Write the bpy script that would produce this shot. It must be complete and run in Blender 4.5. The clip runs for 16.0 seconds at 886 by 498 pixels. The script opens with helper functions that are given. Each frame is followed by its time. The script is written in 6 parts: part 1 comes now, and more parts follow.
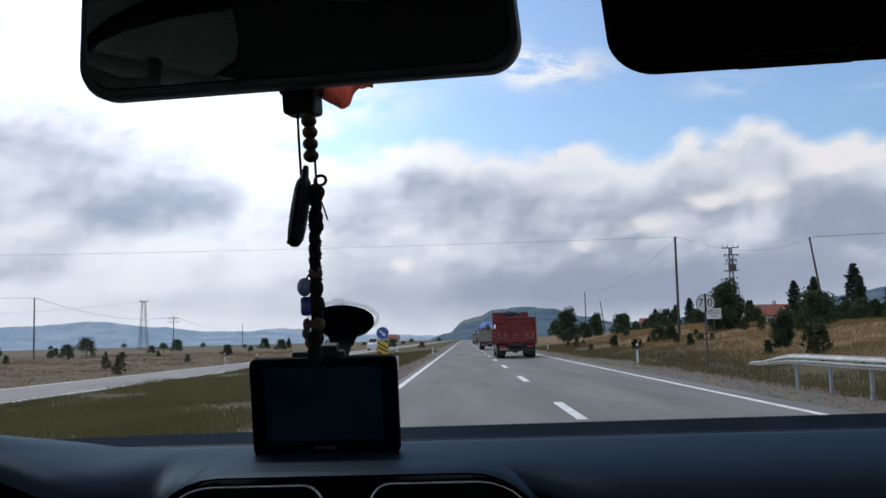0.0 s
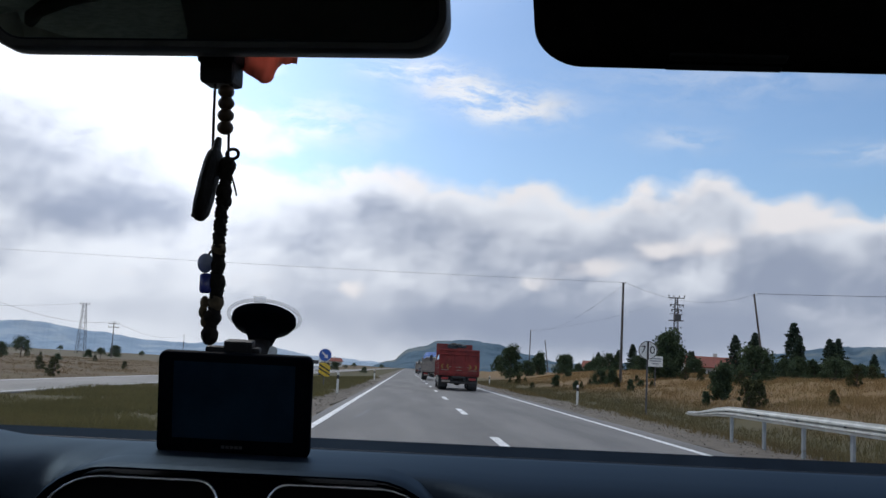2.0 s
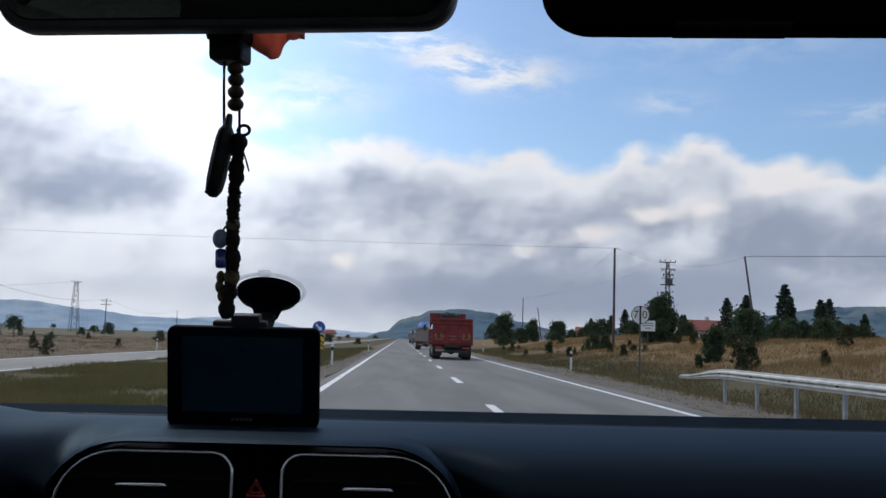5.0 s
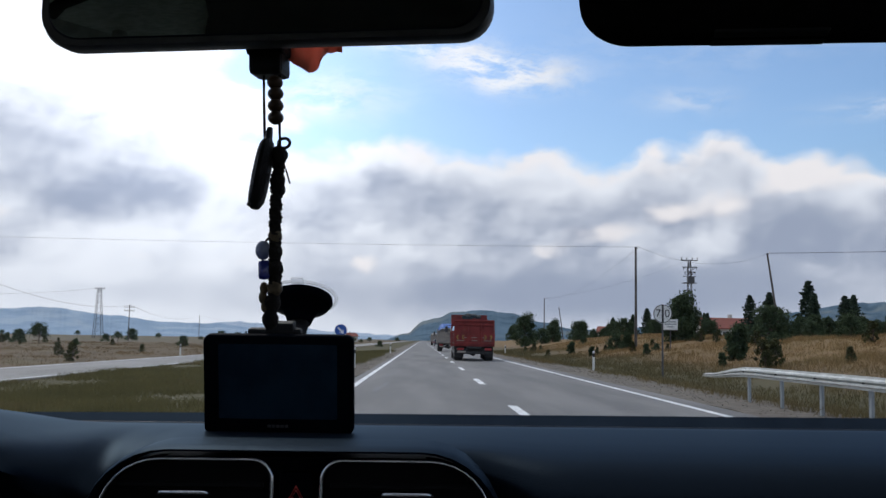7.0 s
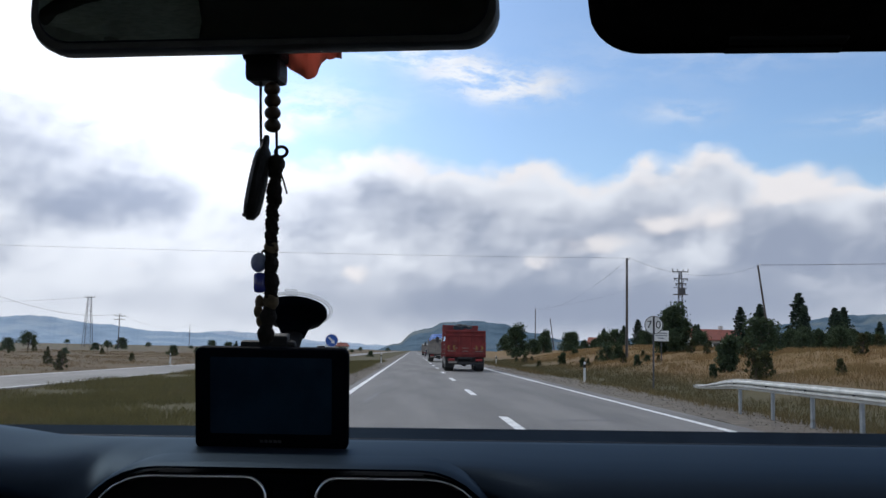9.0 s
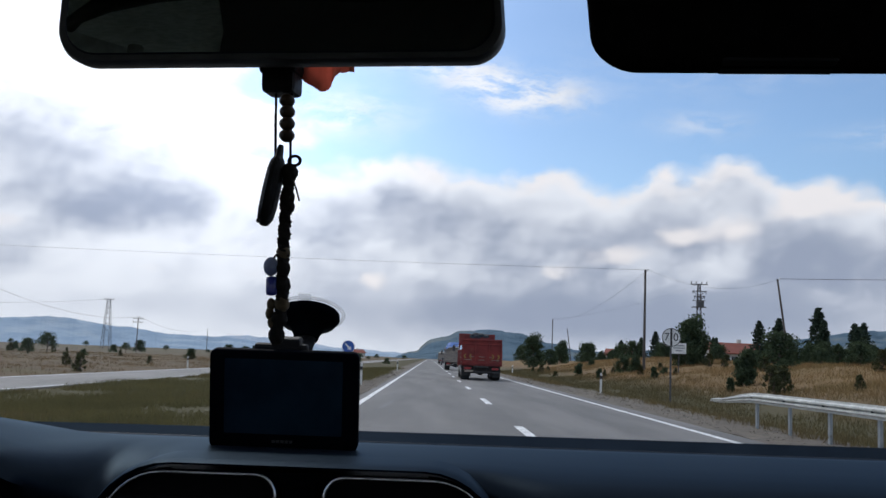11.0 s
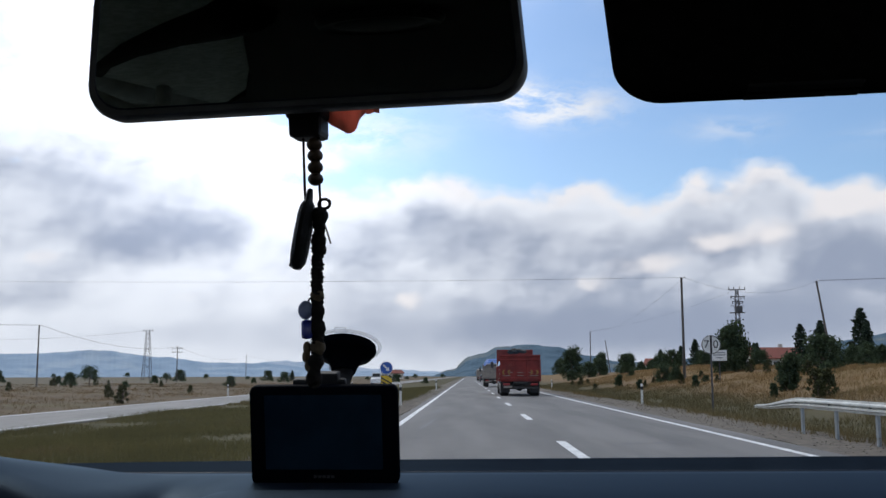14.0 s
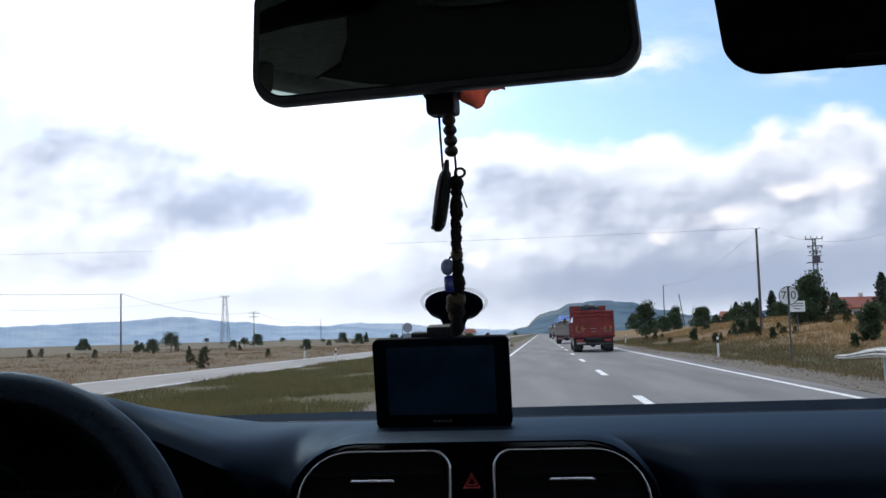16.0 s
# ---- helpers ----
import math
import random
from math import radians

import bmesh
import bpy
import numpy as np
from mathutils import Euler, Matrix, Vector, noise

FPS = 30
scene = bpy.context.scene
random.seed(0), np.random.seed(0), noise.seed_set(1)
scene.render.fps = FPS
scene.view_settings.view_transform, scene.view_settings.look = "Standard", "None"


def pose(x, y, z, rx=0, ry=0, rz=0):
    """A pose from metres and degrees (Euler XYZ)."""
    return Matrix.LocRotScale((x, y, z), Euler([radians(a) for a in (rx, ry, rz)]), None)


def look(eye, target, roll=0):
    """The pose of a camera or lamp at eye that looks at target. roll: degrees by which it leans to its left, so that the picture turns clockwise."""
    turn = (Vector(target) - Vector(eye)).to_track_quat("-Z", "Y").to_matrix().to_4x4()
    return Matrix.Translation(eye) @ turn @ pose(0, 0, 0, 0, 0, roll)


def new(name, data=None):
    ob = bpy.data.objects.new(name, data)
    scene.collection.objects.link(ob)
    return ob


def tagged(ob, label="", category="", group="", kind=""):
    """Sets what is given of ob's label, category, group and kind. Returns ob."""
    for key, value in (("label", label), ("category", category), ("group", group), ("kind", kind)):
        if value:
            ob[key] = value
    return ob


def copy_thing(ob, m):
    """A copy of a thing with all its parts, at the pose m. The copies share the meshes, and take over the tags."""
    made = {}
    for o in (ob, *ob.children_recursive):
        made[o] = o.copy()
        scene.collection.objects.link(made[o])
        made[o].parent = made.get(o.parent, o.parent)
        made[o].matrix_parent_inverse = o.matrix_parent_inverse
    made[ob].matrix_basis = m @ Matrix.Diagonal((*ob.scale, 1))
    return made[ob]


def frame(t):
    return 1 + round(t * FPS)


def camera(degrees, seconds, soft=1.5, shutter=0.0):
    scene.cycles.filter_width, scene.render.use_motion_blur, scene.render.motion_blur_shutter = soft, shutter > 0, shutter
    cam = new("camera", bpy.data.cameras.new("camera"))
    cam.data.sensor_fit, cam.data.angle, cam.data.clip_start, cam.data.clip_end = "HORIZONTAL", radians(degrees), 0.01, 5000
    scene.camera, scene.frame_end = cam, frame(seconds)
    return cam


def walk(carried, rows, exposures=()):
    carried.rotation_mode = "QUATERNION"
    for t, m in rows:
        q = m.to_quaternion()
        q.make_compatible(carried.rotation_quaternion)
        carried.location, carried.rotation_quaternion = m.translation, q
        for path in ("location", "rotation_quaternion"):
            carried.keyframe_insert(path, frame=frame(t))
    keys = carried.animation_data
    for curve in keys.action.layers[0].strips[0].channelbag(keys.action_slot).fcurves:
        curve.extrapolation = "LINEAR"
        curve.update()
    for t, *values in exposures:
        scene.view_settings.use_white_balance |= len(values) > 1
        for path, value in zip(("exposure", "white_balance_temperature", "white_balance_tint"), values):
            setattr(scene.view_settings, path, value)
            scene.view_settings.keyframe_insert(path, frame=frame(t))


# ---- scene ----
cam = camera(48.0, 16.0, soft=1.5)
walk(cam, [
    (0.0, pose(-0.0022, -0.0037, 1.2622, 95.20, 1.44, 1.19)),
    (0.5, pose(0.0039, 0.0084, 1.2589, 96.94, -0.06, 0.31)),
    (1.0, pose(0.0111, 0.0117, 1.2464, 98.03, -5.27, -2.93)),
    (1.5, pose(0.0224, 0.0152, 1.2515, 97.62, -3.16, -2.93)),
    (2.0, pose(0.0193, 0.0185, 1.2441, 96.91, -3.00, -2.08)),
    (2.5, pose(0.0165, 0.0130, 1.2503, 96.43, -1.42, -1.73)),
    (3.0, pose(0.0154, 0.0103, 1.2576, 96.81, -0.08, -1.52)),
    (3.5, pose(0.0146, 0.0259, 1.2553, 96.30, -0.20, -2.32)),
    (4.0, pose(0.0057, 0.0109, 1.2466, 96.87, -2.95, -2.34)),
    (4.5, pose(0.0135, 0.0140, 1.2474, 95.45, -1.18, -2.48)),
    (4.7, pose(0.0095, 0.0112, 1.2425, 95.19, -1.78, -2.52)),
    (6.8, pose(0.0059, 0.0066, 1.2525, 95.14, 0.63, -1.21)),
    (7.0, pose(-0.0023, 0.0037, 1.2460, 95.24, -0.89, -1.21)),
    (7.5, pose(0.0014, 0.0040, 1.2491, 95.94, -0.50, -1.16)),
    (8.0, pose(0.0076, 0.0064, 1.2547, 95.76, -0.66, -1.58)),
    (8.5, pose(0.0051, 0.0120, 1.2547, 95.08, 0.25, -1.54)),
    (9.0, pose(-0.0075, 0.0210, 1.2489, 95.84, -1.13, -1.73)),
    (9.2, pose(-0.0053, 0.0101, 1.2463, 95.86, -1.72, -1.27)),
    (11.3, pose(0.0011, 0.0004, 1.2467, 96.54, -2.44, -0.58)),
    (11.5, pose(0.0044, 0.0032, 1.2453, 96.92, -3.53, -0.38)),
    (12.0, pose(0.0021, -0.0057, 1.2516, 96.09, -1.63, 0.91)),
    (12.5, pose(0.0041, 0.0024, 1.2523, 96.97, -1.42, 0.43)),
    (13.0, pose(0.0040, 0.0048, 1.2529, 97.23, -1.16, 0.95)),
    (13.5, pose(-0.0008, -0.0001, 1.2569, 96.79, 0.32, 1.06)),
    (14.0, pose(-0.0004, -0.0020, 1.2569, 97.26, 0.20, 1.41)),
    (14.5, pose(-0.0033, 0.0035, 1.2564, 97.20, 0.38, 1.01)),
    (14.8, pose(-0.0036, 0.0093, 1.2591, 96.09, 2.67, 2.39)),
    (15.0, pose(-0.0165, 0.0064, 1.2458, 95.41, 0.31, 2.45)),
    (15.2, pose(-0.0152, -0.0124, 1.2480, 94.62, 1.06, 2.45)),
    (15.5, pose(-0.0399, -0.0691, 1.2413, 94.67, -2.13, 4.39)),
    (15.8, pose(-0.0346, -0.0649, 1.2382, 95.00, -2.47, 4.31)),
    (16.0, pose(-0.0328, -0.0748, 1.2503, 94.98, 1.55, 5.56)),
], exposures=[(0.0, -0.05), (1.5, -0.05), (2.5, -0.14), (4.7, -0.12), (6.8, -0.02), (14.9, -0.02), (15.5, 0.35), (16.0, 0.4)])

# ---- world: blue sky with banked cloud, sun behind cloud ahead and to the left ----
SUN_AZ, SUN_EL = -26.0, 38.0


def build_world():
    w = bpy.data.worlds.new("sky")
    scene.world = w
    w.use_nodes = True
    nt = w.node_tree
    nt.nodes.clear()
    N, L = nt.nodes.new, nt.links.new

    def val(v, sock):
        if isinstance(v, (int, float)):
            sock.default_value = v
        else:
            L(v, sock)

    def mth(op, a, b=0.0, c=0.0, clamp=False):
        n = N("ShaderNodeMath")
        n.operation, n.use_clamp = op, clamp
        for s, v in zip(n.inputs, (a, b, c)):
            val(v, s)
        return n.outputs[0]

    def vec(op, a, b=None):
        n = N("ShaderNodeVectorMath")
        n.operation = op
        L(a, n.inputs[0])
        if b is not None:
            if isinstance(b, tuple):
                n.inputs[1].default_value = b
            else:
                L(b, n.inputs[1])
        return n.outputs["Value"] if op == "DOT_PRODUCT" else n.outputs["Vector"]

    def mixc(fac, a, b):
        n = N("ShaderNodeMix")
        n.data_type = "RGBA"
        val(fac, n.inputs[0])
        for s, v in ((n.inputs[6], a), (n.inputs[7], b)):
            if isinstance(v, tuple):
                s.default_value = (*v, 1)
            else:
                L(v, s)
        return n.outputs[2]

    def ramp(x, lo, hi):
        n = N("ShaderNodeMapRange")
        n.interpolation_type = "SMOOTHSTEP"
        val(x, n.inputs[0])
        n.inputs[1].default_value, n.inputs[2].default_value = lo, hi
        return n.outputs[0]

    def nz(v, scale, detail=6, rough=0.55):
        n = N("ShaderNodeTexNoise")
        n.inputs["Scale"].default_value, n.inputs["Detail"].default_value, n.inputs["Roughness"].default_value = scale, detail, rough
        L(v, n.inputs["Vector"])
        return n.outputs["Fac"], n.outputs["Color"]

    tc = N("ShaderNodeTexCoord").outputs["Generated"]
    sep = N("ShaderNodeSeparateXYZ")
    L(tc, sep.inputs[0])
    az = mth("MULTIPLY", mth("ARCTAN2", sep.outputs[0], sep.outputs[1]), 57.2958)
    el = mth("MULTIPLY", mth("ARCSINE", sep.outputs[2]), 57.2958)
    com = N("ShaderNodeCombineXYZ")
    L(az, com.inputs[0]), L(el, com.inputs[1])
    flat = com.outputs[0]
    # ragged edges: the map of angles is warped by three noises
    wide = vec("MULTIPLY", flat, (0.85, 1.2, 1.0))
    f1, c1 = nz(wide, 0.13, 7, 0.5)
    f2, c2 = nz(wide, 0.5, 5, 0.48)
    _, c4 = nz(wide, 1.5, 6, 0.6)
    warp = vec("ADD", vec("MULTIPLY", vec("SUBTRACT", c1, HALF), (2.0, 1.2, 0.0)), vec("MULTIPLY", vec("SUBTRACT", c2, HALF), (1.5, 1.0, 0.0)))
    at = vec("ADD", vec("ADD", flat, warp), vec("MULTIPLY", vec("SUBTRACT", c4, HALF), (0.22, 0.2, 0.0)))

    def heap(puffs, start):
        total = start
        for a, e, wd, ht, gain in puffs:
            d = vec("MULTIPLY", vec("SUBTRACT", at, (a, e, 0.0)), (1 / wd, 1 / ht, 0.0))
            g = mth("POWER", 0.36788, vec("DOT_PRODUCT", d, d))
            total = mth("MULTIPLY_ADD", g, gain, total)
        return total

    def crest(bumps, start):
        """Height of a cloud bank's upper edge along the bearing."""
        return heap([(a, 0.0, wd, 1e4, gain) for a, wd, gain in bumps], start)

    # billows lit from the upper left: the same cells, a step towards the sun
    def lumps(v, scale):
        n = N("ShaderNodeTexVoronoi")
        n.feature, n.voronoi_dimensions = "SMOOTH_F1", "2D"
        n.inputs["Scale"].default_value, n.inputs["Detail"].default_value, n.inputs["Roughness"].default_value = scale, 2.0, 0.4
        n.inputs["Smoothness"].default_value = 0.6
        L(vec("MULTIPLY", v, (0.72, 1.0, 0.0)), n.inputs["Vector"])
        return n.outputs["Distance"]

    pa, pb = lumps(at, 0.3), lumps(vec("ADD", at, (-0.6, 0.8, 0.0)), 0.3)
    qa, qb = lumps(at, 1.1), lumps(vec("ADD", at, (-0.2, 0.28, 0.0)), 1.1)
    drawn = vec("MULTIPLY", at, (0.8, 1.05, 0.0))
    fa, _ = nz(drawn, 0.2, 4, 0.45)
    fb, _ = nz(vec("ADD", drawn, (-0.7, 1.2, 0.0)), 0.2, 4, 0.45)
    relief = mth("MULTIPLY_ADD", mth("SUBTRACT", pa, pb), 0.22, mth("MULTIPLY_ADD", mth("SUBTRACT", qa, qb), 0.10, mth("SUBTRACT", fa, fb)))
    bulge = mth("MULTIPLY_ADD", mth("SUBTRACT", 0.4, qa), 0.3, mth("SUBTRACT", 0.42, pa))
    sa = N("ShaderNodeSeparateXYZ")
    L(at, sa.inputs[0])
    ael = sa.outputs[1]
    # the long bank: its ragged upper edge, and how deep below it a place lies
    edge = crest([(-22.0, 8.0, 2.6), (-11.5, 3.0, 1.4), (-3.0, 3.6, 1.6), (3.0, 3.2, 1.0), (7.2, 2.0, 0.9), (12.6, 1.5, 0.9), (15.4, 1.6, 1.0), (17.8, 1.9, 1.7), (21.4, 1.4, 0.3), (26.0, 3.0, -0.5)], 10.1)
    rough = mth("MULTIPLY_ADD", mth("SUBTRACT", f2, 0.5), 1.6, mth("MULTIPLY", bulge, 1.3))
    depth = mth("ADD", mth("SUBTRACT", edge, ael), rough)
    bank = ramp(depth, -0.6, 0.7)
    # brighter, looser cloud towards the sun
    loose = heap([(-20, 15, 11, 8, 1.1), (-11, 13.0, 4, 1.6, 0.5), (-16, 17.5, 5.0, 1.6, -0.5), (-9.5, 14.8, 3.0, 0.9, -0.5), (-22, 12.9, 3.0, 0.7, -0.3), (14.5, 13.6, 1.6, 0.4, 0.2)], 0.0)
    loose = mth("MULTIPLY_ADD", mth("SUBTRACT", f1, 0.5), 0.7, mth("MULTIPLY_ADD", mth("SUBTRACT", f2, 0.5), 0.9, mth("MULTIPLY_ADD", bulge, 0.3, loose)))
    low = ramp(el, 6.5, 2.0)
    high = ramp(el, 19.0, 30.0)
    cover = mth("MAXIMUM", mth("MAXIMUM", bank, ramp(loose, 0.22, 0.66)), low)
    cover = mth("MAXIMUM", cover, mth("MULTIPLY", high, ramp(f1, 0.36, 0.58)))
    # unseen cloud round the sun, added above the view for dash highlights
    cover = mth("MAXIMUM", cover, mth("MULTIPLY", heap([(-24, 40, 24, 14, 1.3)], 0.0), high, 0.0, True))
    # feathery streaks of high cloud
    st = N("ShaderNodeMapping")
    st.inputs["Rotation"].default_value, st.inputs["Scale"].default_value = (0, 0, radians(24)), (0.24, 0.8, 1.0)
    L(at, st.inputs[0])
    f3, _ = nz(st.outputs[0], 1.1, 9, 0.68)
    wisp = heap([(-0.8, 16.9, 2.6, 0.8, 1.2), (2.6, 16.0, 2.2, 0.9, 1.3), (5.4, 15.2, 3.2, 0.9, 1.5), (15.0, 13.6, 2.4, 0.6, 0.5), (25.0, 12.5, 3.0, 0.6, 0.5), (18.0, 17.0, 8.0, 1.5, 0.3), (-6.5, 13.6, 4.0, 1.2, 0.85)], 0.0)
    cover = mth("MAXIMUM", cover, mth("MULTIPLY", mth("MULTIPLY", wisp, ramp(f3, 0.36, 0.64)), 0.95, 0.0, True))
    # shade: grey bellies under the bright crests
    belly = mth("MULTIPLY", ramp(depth, 0.5, 2.6), ramp(depth, 6.6, 3.6))
    belly = mth("MULTIPLY", belly, ramp(az, -9.5, -5.0))
    shade = heap([(-25.5, 11.2, 7.0, 1.6, 0.52), (-21.5, 8.0, 8.5, 2.3, 0.55), (-15.0, 7.4, 4.4, 1.6, 0.5), (-25, 4.4, 3.4, 0.8, 0.5), (-4.4, 8.6, 3.4, 1.2, 0.22), (2.4, 7.9, 3.6, 1.1, 0.22), (-8, 7.0, 3, 0.9, 0.3),
                  (14.0, 7.0, 3.4, 0.8, 0.2), (22, 5.6, 7, 2.2, 0.45), (4, 2.8, 11, 2.2, 0.85), (17, 2.8, 11, 2.2, 0.75), (-14, 2.2, 12, 1.0, 0.25), (-11, 9.8, 2.4, 2.8, -0.5)], 0.08)
    shade = mth("MULTIPLY_ADD", belly, 0.46, shade)
    shade = mth("ADD", shade, mth("MULTIPLY", mth("SUBTRACT", f1, 0.5), 0.35))
    shade = mth("ADD", shade, mth("MULTIPLY", mth("SUBTRACT", f2, 0.5), 0.2))
    calm = ramp(el, 1.5, 5.0)
    shade = mth("MULTIPLY_ADD", mth("MULTIPLY", relief, calm), 1.55, shade)
    shade = ramp(shade, -0.05, 1.15)
    # unseen sky above the view is brightened to light the ground and dash
    glow = mth("MULTIPLY_ADD", high, 0.3, heap([(-15, 17, 13, 9, 0.55), (-11, 9.5, 8, 4.0, 0.2), (-24, 40, 22, 13, 2.2)], 0.0))
    sky = N("ShaderNodeTexSky")
    sky.sky_type, sky.sun_disc = "NISHITA", False
    sky.sun_elevation, sky.sun_rotation = radians(SUN_EL), radians(SUN_AZ)
    sky.air_density, sky.dust_density, sky.ozone_density = 1.0, 0.6, 2.0
    clear = vec("MULTIPLY", sky.outputs[0], (0.092, 0.104, 0.118))
    hue = mixc(shade, (0.825, 0.865, 0.955), (0.338, 0.391, 0.518))
    # sunlit heads that catch the light
    lit = heap([(-3.4, 4.3, 1.2, 0.7, 0.85), (-23.5, 6.4, 1.6, 0.6, 0.6), (6.9, 5.2, 1.6, 0.6, 0.8), (10.6, 6.1, 2.3, 0.7, 1.0), (14.4, 7.2, 2.0, 0.7, 0.85), (17.2, 8.0, 1.6, 0.9, 0.8), (20.6, 8.9, 1.6, 0.7, 0.85), (24.0, 9.6, 1.6, 0.6, 0.6),
                (-9, 4.6, 3.0, 0.7, 0.4), (-16, 4.4, 2.0, 0.6, 0.4)], 0.0)
    rimlight = mth("MULTIPLY", mth("MULTIPLY", ramp(depth, 0.0, 0.5), ramp(depth, 2.0, 0.8)), mth("MULTIPLY", ramp(az, -14.0, -9.0), 0.6))
    lit = mth("MULTIPLY_ADD", mth("SUBTRACT", f2, 0.5), 0.7, mth("MULTIPLY_ADD", bulge, 0.35, mth("ADD", lit, rimlight)))
    hue = mixc(mth("MULTIPLY", ramp(lit, 0.2, 0.85), 0.9), hue, (0.91, 0.88, 0.905))
    lum = mth("ADD", glow, 1.0)
    mx = N("ShaderNodeVectorMath")
    mx.operation = "SCALE"
    L(mixc(cover, clear, hue), mx.inputs[0]), L(lum, mx.inputs["Scale"])
    bg = N("ShaderNodeBackground")
    L(mx.outputs[0], bg.inputs[0])
    bg.inputs[1].default_value = 1.0
    out = N("ShaderNodeOutputWorld")
    L(bg.outputs[0], out.inputs[0])


HALF = (0.5, 0.5, 0.5)
build_world()
sun = new("sun", bpy.data.lights.new("sun", "SUN"))
sun.data.energy, sun.data.angle, sun.data.color = 1.0, radians(22), (1.0, 0.95, 0.88)
sun.matrix_world = look((-300 * math.sin(radians(-SUN_AZ)), 300, 260), (0, 0, 0))


# ---- materials ----
def material(name, base, dark=None, scale=8.0, rough=0.7, metal=0.0, bump=0.0, bump_scale=None, stretch=(1, 1, 1), spread=(0.35, 0.65),
             spots=None, spot_scale=1.0, spot_range=(0.6, 0.75), by_island=0.0, by_object=0.0, spec=0.5, zones=(), sheen=None, thin=0.0):
    m = bpy.data.materials.new(name)
    m.use_nodes = True
    nt = m.node_tree
    N, L = nt.nodes.new, nt.links.new
    b = nt.nodes["Principled BSDF"]
    b.inputs["Roughness"].default_value, b.inputs["Metallic"].default_value = rough, metal
    b.inputs["Specular IOR Level"].default_value = spec
    tc = N("ShaderNodeTexCoord")
    mp = N("ShaderNodeMapping")
    mp.inputs["Scale"].default_value = stretch
    L(tc.outputs["Object"], mp.inputs[0])

    def noise_fac(s, detail=5):
        n = N("ShaderNodeTexNoise")
        n.inputs["Scale"].default_value, n.inputs["Detail"].default_value, n.inputs["Roughness"].default_value = s, detail, 0.6
        L(mp.outputs[0], n.inputs["Vector"])
        return n.outputs["Fac"]

    def mapped(x, lo, hi):
        n = N("ShaderNodeMapRange")
        n.interpolation_type = "SMOOTHSTEP"
        L(x, n.inputs[0])
        n.inputs[1].default_value, n.inputs[2].default_value = lo, hi
        return n.outputs[0]

    def mixed(fac, a, c, kind="MIX"):
        n = N("ShaderNodeMix")
        n.data_type, n.blend_type = "RGBA", kind
        if isinstance(fac, float):
            n.inputs[0].default_value = fac
        else:
            L(fac, n.inputs[0])
        for s, v in ((n.inputs[6], a), (n.inputs[7], c)):
            if isinstance(v, tuple):
                s.default_value = (*v, 1)
            else:
                L(v, s)
        return n.outputs[2]

    dark = dark or tuple(c * 0.72 for c in base)
    col = mixed(mapped(noise_fac(scale), *spread), dark, base)
    if spots:
        col = mixed(mapped(noise_fac(spot_scale, 6), *spot_range), col, spots)
    # growth that changes across the land: (from x, to x, soft edge, colour, share)
    if zones:
        sx = N("ShaderNodeSeparateXYZ")
        L(tc.outputs["Object"], sx.inputs[0])
        jit = N("ShaderNodeMath")
        jit.operation, jit.inputs[1].default_value = "MULTIPLY_ADD", 5.0
        L(noise_fac(0.12), jit.inputs[0]), L(sx.outputs[0], jit.inputs[2])
        for x0, x1, soft, tint, share in zones:
            up, down = mapped(jit.outputs[0], x0 + 2.5 - soft, x0 + 2.5 + soft), mapped(jit.outputs[0], x1 + 2.5 + soft, x1 + 2.5 - soft)
            k = N("ShaderNodeMath")
            k.operation = "MULTIPLY"
            L(up, k.inputs[0]), L(down, k.inputs[1])
            k2 = N("ShaderNodeMath")
            k2.operation, k2.inputs[1].default_value = "MULTIPLY", share
            L(k.outputs[0], k2.inputs[0])
            col = mixed(k2.outputs[0], col, tint)
    if by_island or by_object:
        src = N("ShaderNodeNewGeometry").outputs["Random Per Island"] if by_island else N("ShaderNodeObjectInfo").outputs["Random"]
        k = by_island or by_object
        n = N("ShaderNodeMapRange")
        L(src, n.inputs[0])
        n.inputs[3].default_value, n.inputs[4].default_value = 1 - k, 1 + k
        cc = N("ShaderNodeCombineColor")
        for i in range(3):
            L(n.outputs[0], cc.inputs[i])
        col = mixed(1.0, col, cc.outputs[0], "MULTIPLY")
    L(col, b.inputs["Base Color"])
    if bump:
        bp = N("ShaderNodeBump")
        bp.inputs["Strength"].default_value, bp.inputs["Distance"].default_value = bump, 0.02
        L(noise_fac(bump_scale or scale * 6), bp.inputs["Height"])
        L(bp.outputs[0], b.inputs["Normal"])
    if thin:
        # leaves and blades glow when light stands behind them
        tl, mt = N("ShaderNodeBsdfTranslucent"), N("ShaderNodeMixShader")
        mt.inputs[0].default_value = thin
        L(col, tl.inputs[0]), L(b.outputs[0], mt.inputs[1]), L(tl.outputs[0], mt.inputs[2]), L(mt.outputs[0], nt.nodes["Material Output"].inputs[0])
    if sheen:
        # a thin even gloss over the matt body
        gl, mx = N("ShaderNodeBsdfGlossy"), N("ShaderNodeMixShader")
        gl.inputs[0].default_value = (0.58, 0.79, 1.0, 1)
        gl.inputs["Roughness"].default_value, mx.inputs[0].default_value = sheen[1], sheen[0]
        if len(sheen) > 2:
            fr, k = N("ShaderNodeFresnel"), N("ShaderNodeMath")
            fr.inputs[0].default_value = 1.3
            k.operation, k.inputs[1].default_value, k.inputs[2].default_value = "MULTIPLY_ADD", sheen[2], sheen[0]
            L(fr.outputs[0], k.inputs[0]), L(k.outputs[0], mx.inputs[0])
        if bump:
            L(bp.outputs[0], gl.inputs["Normal"])
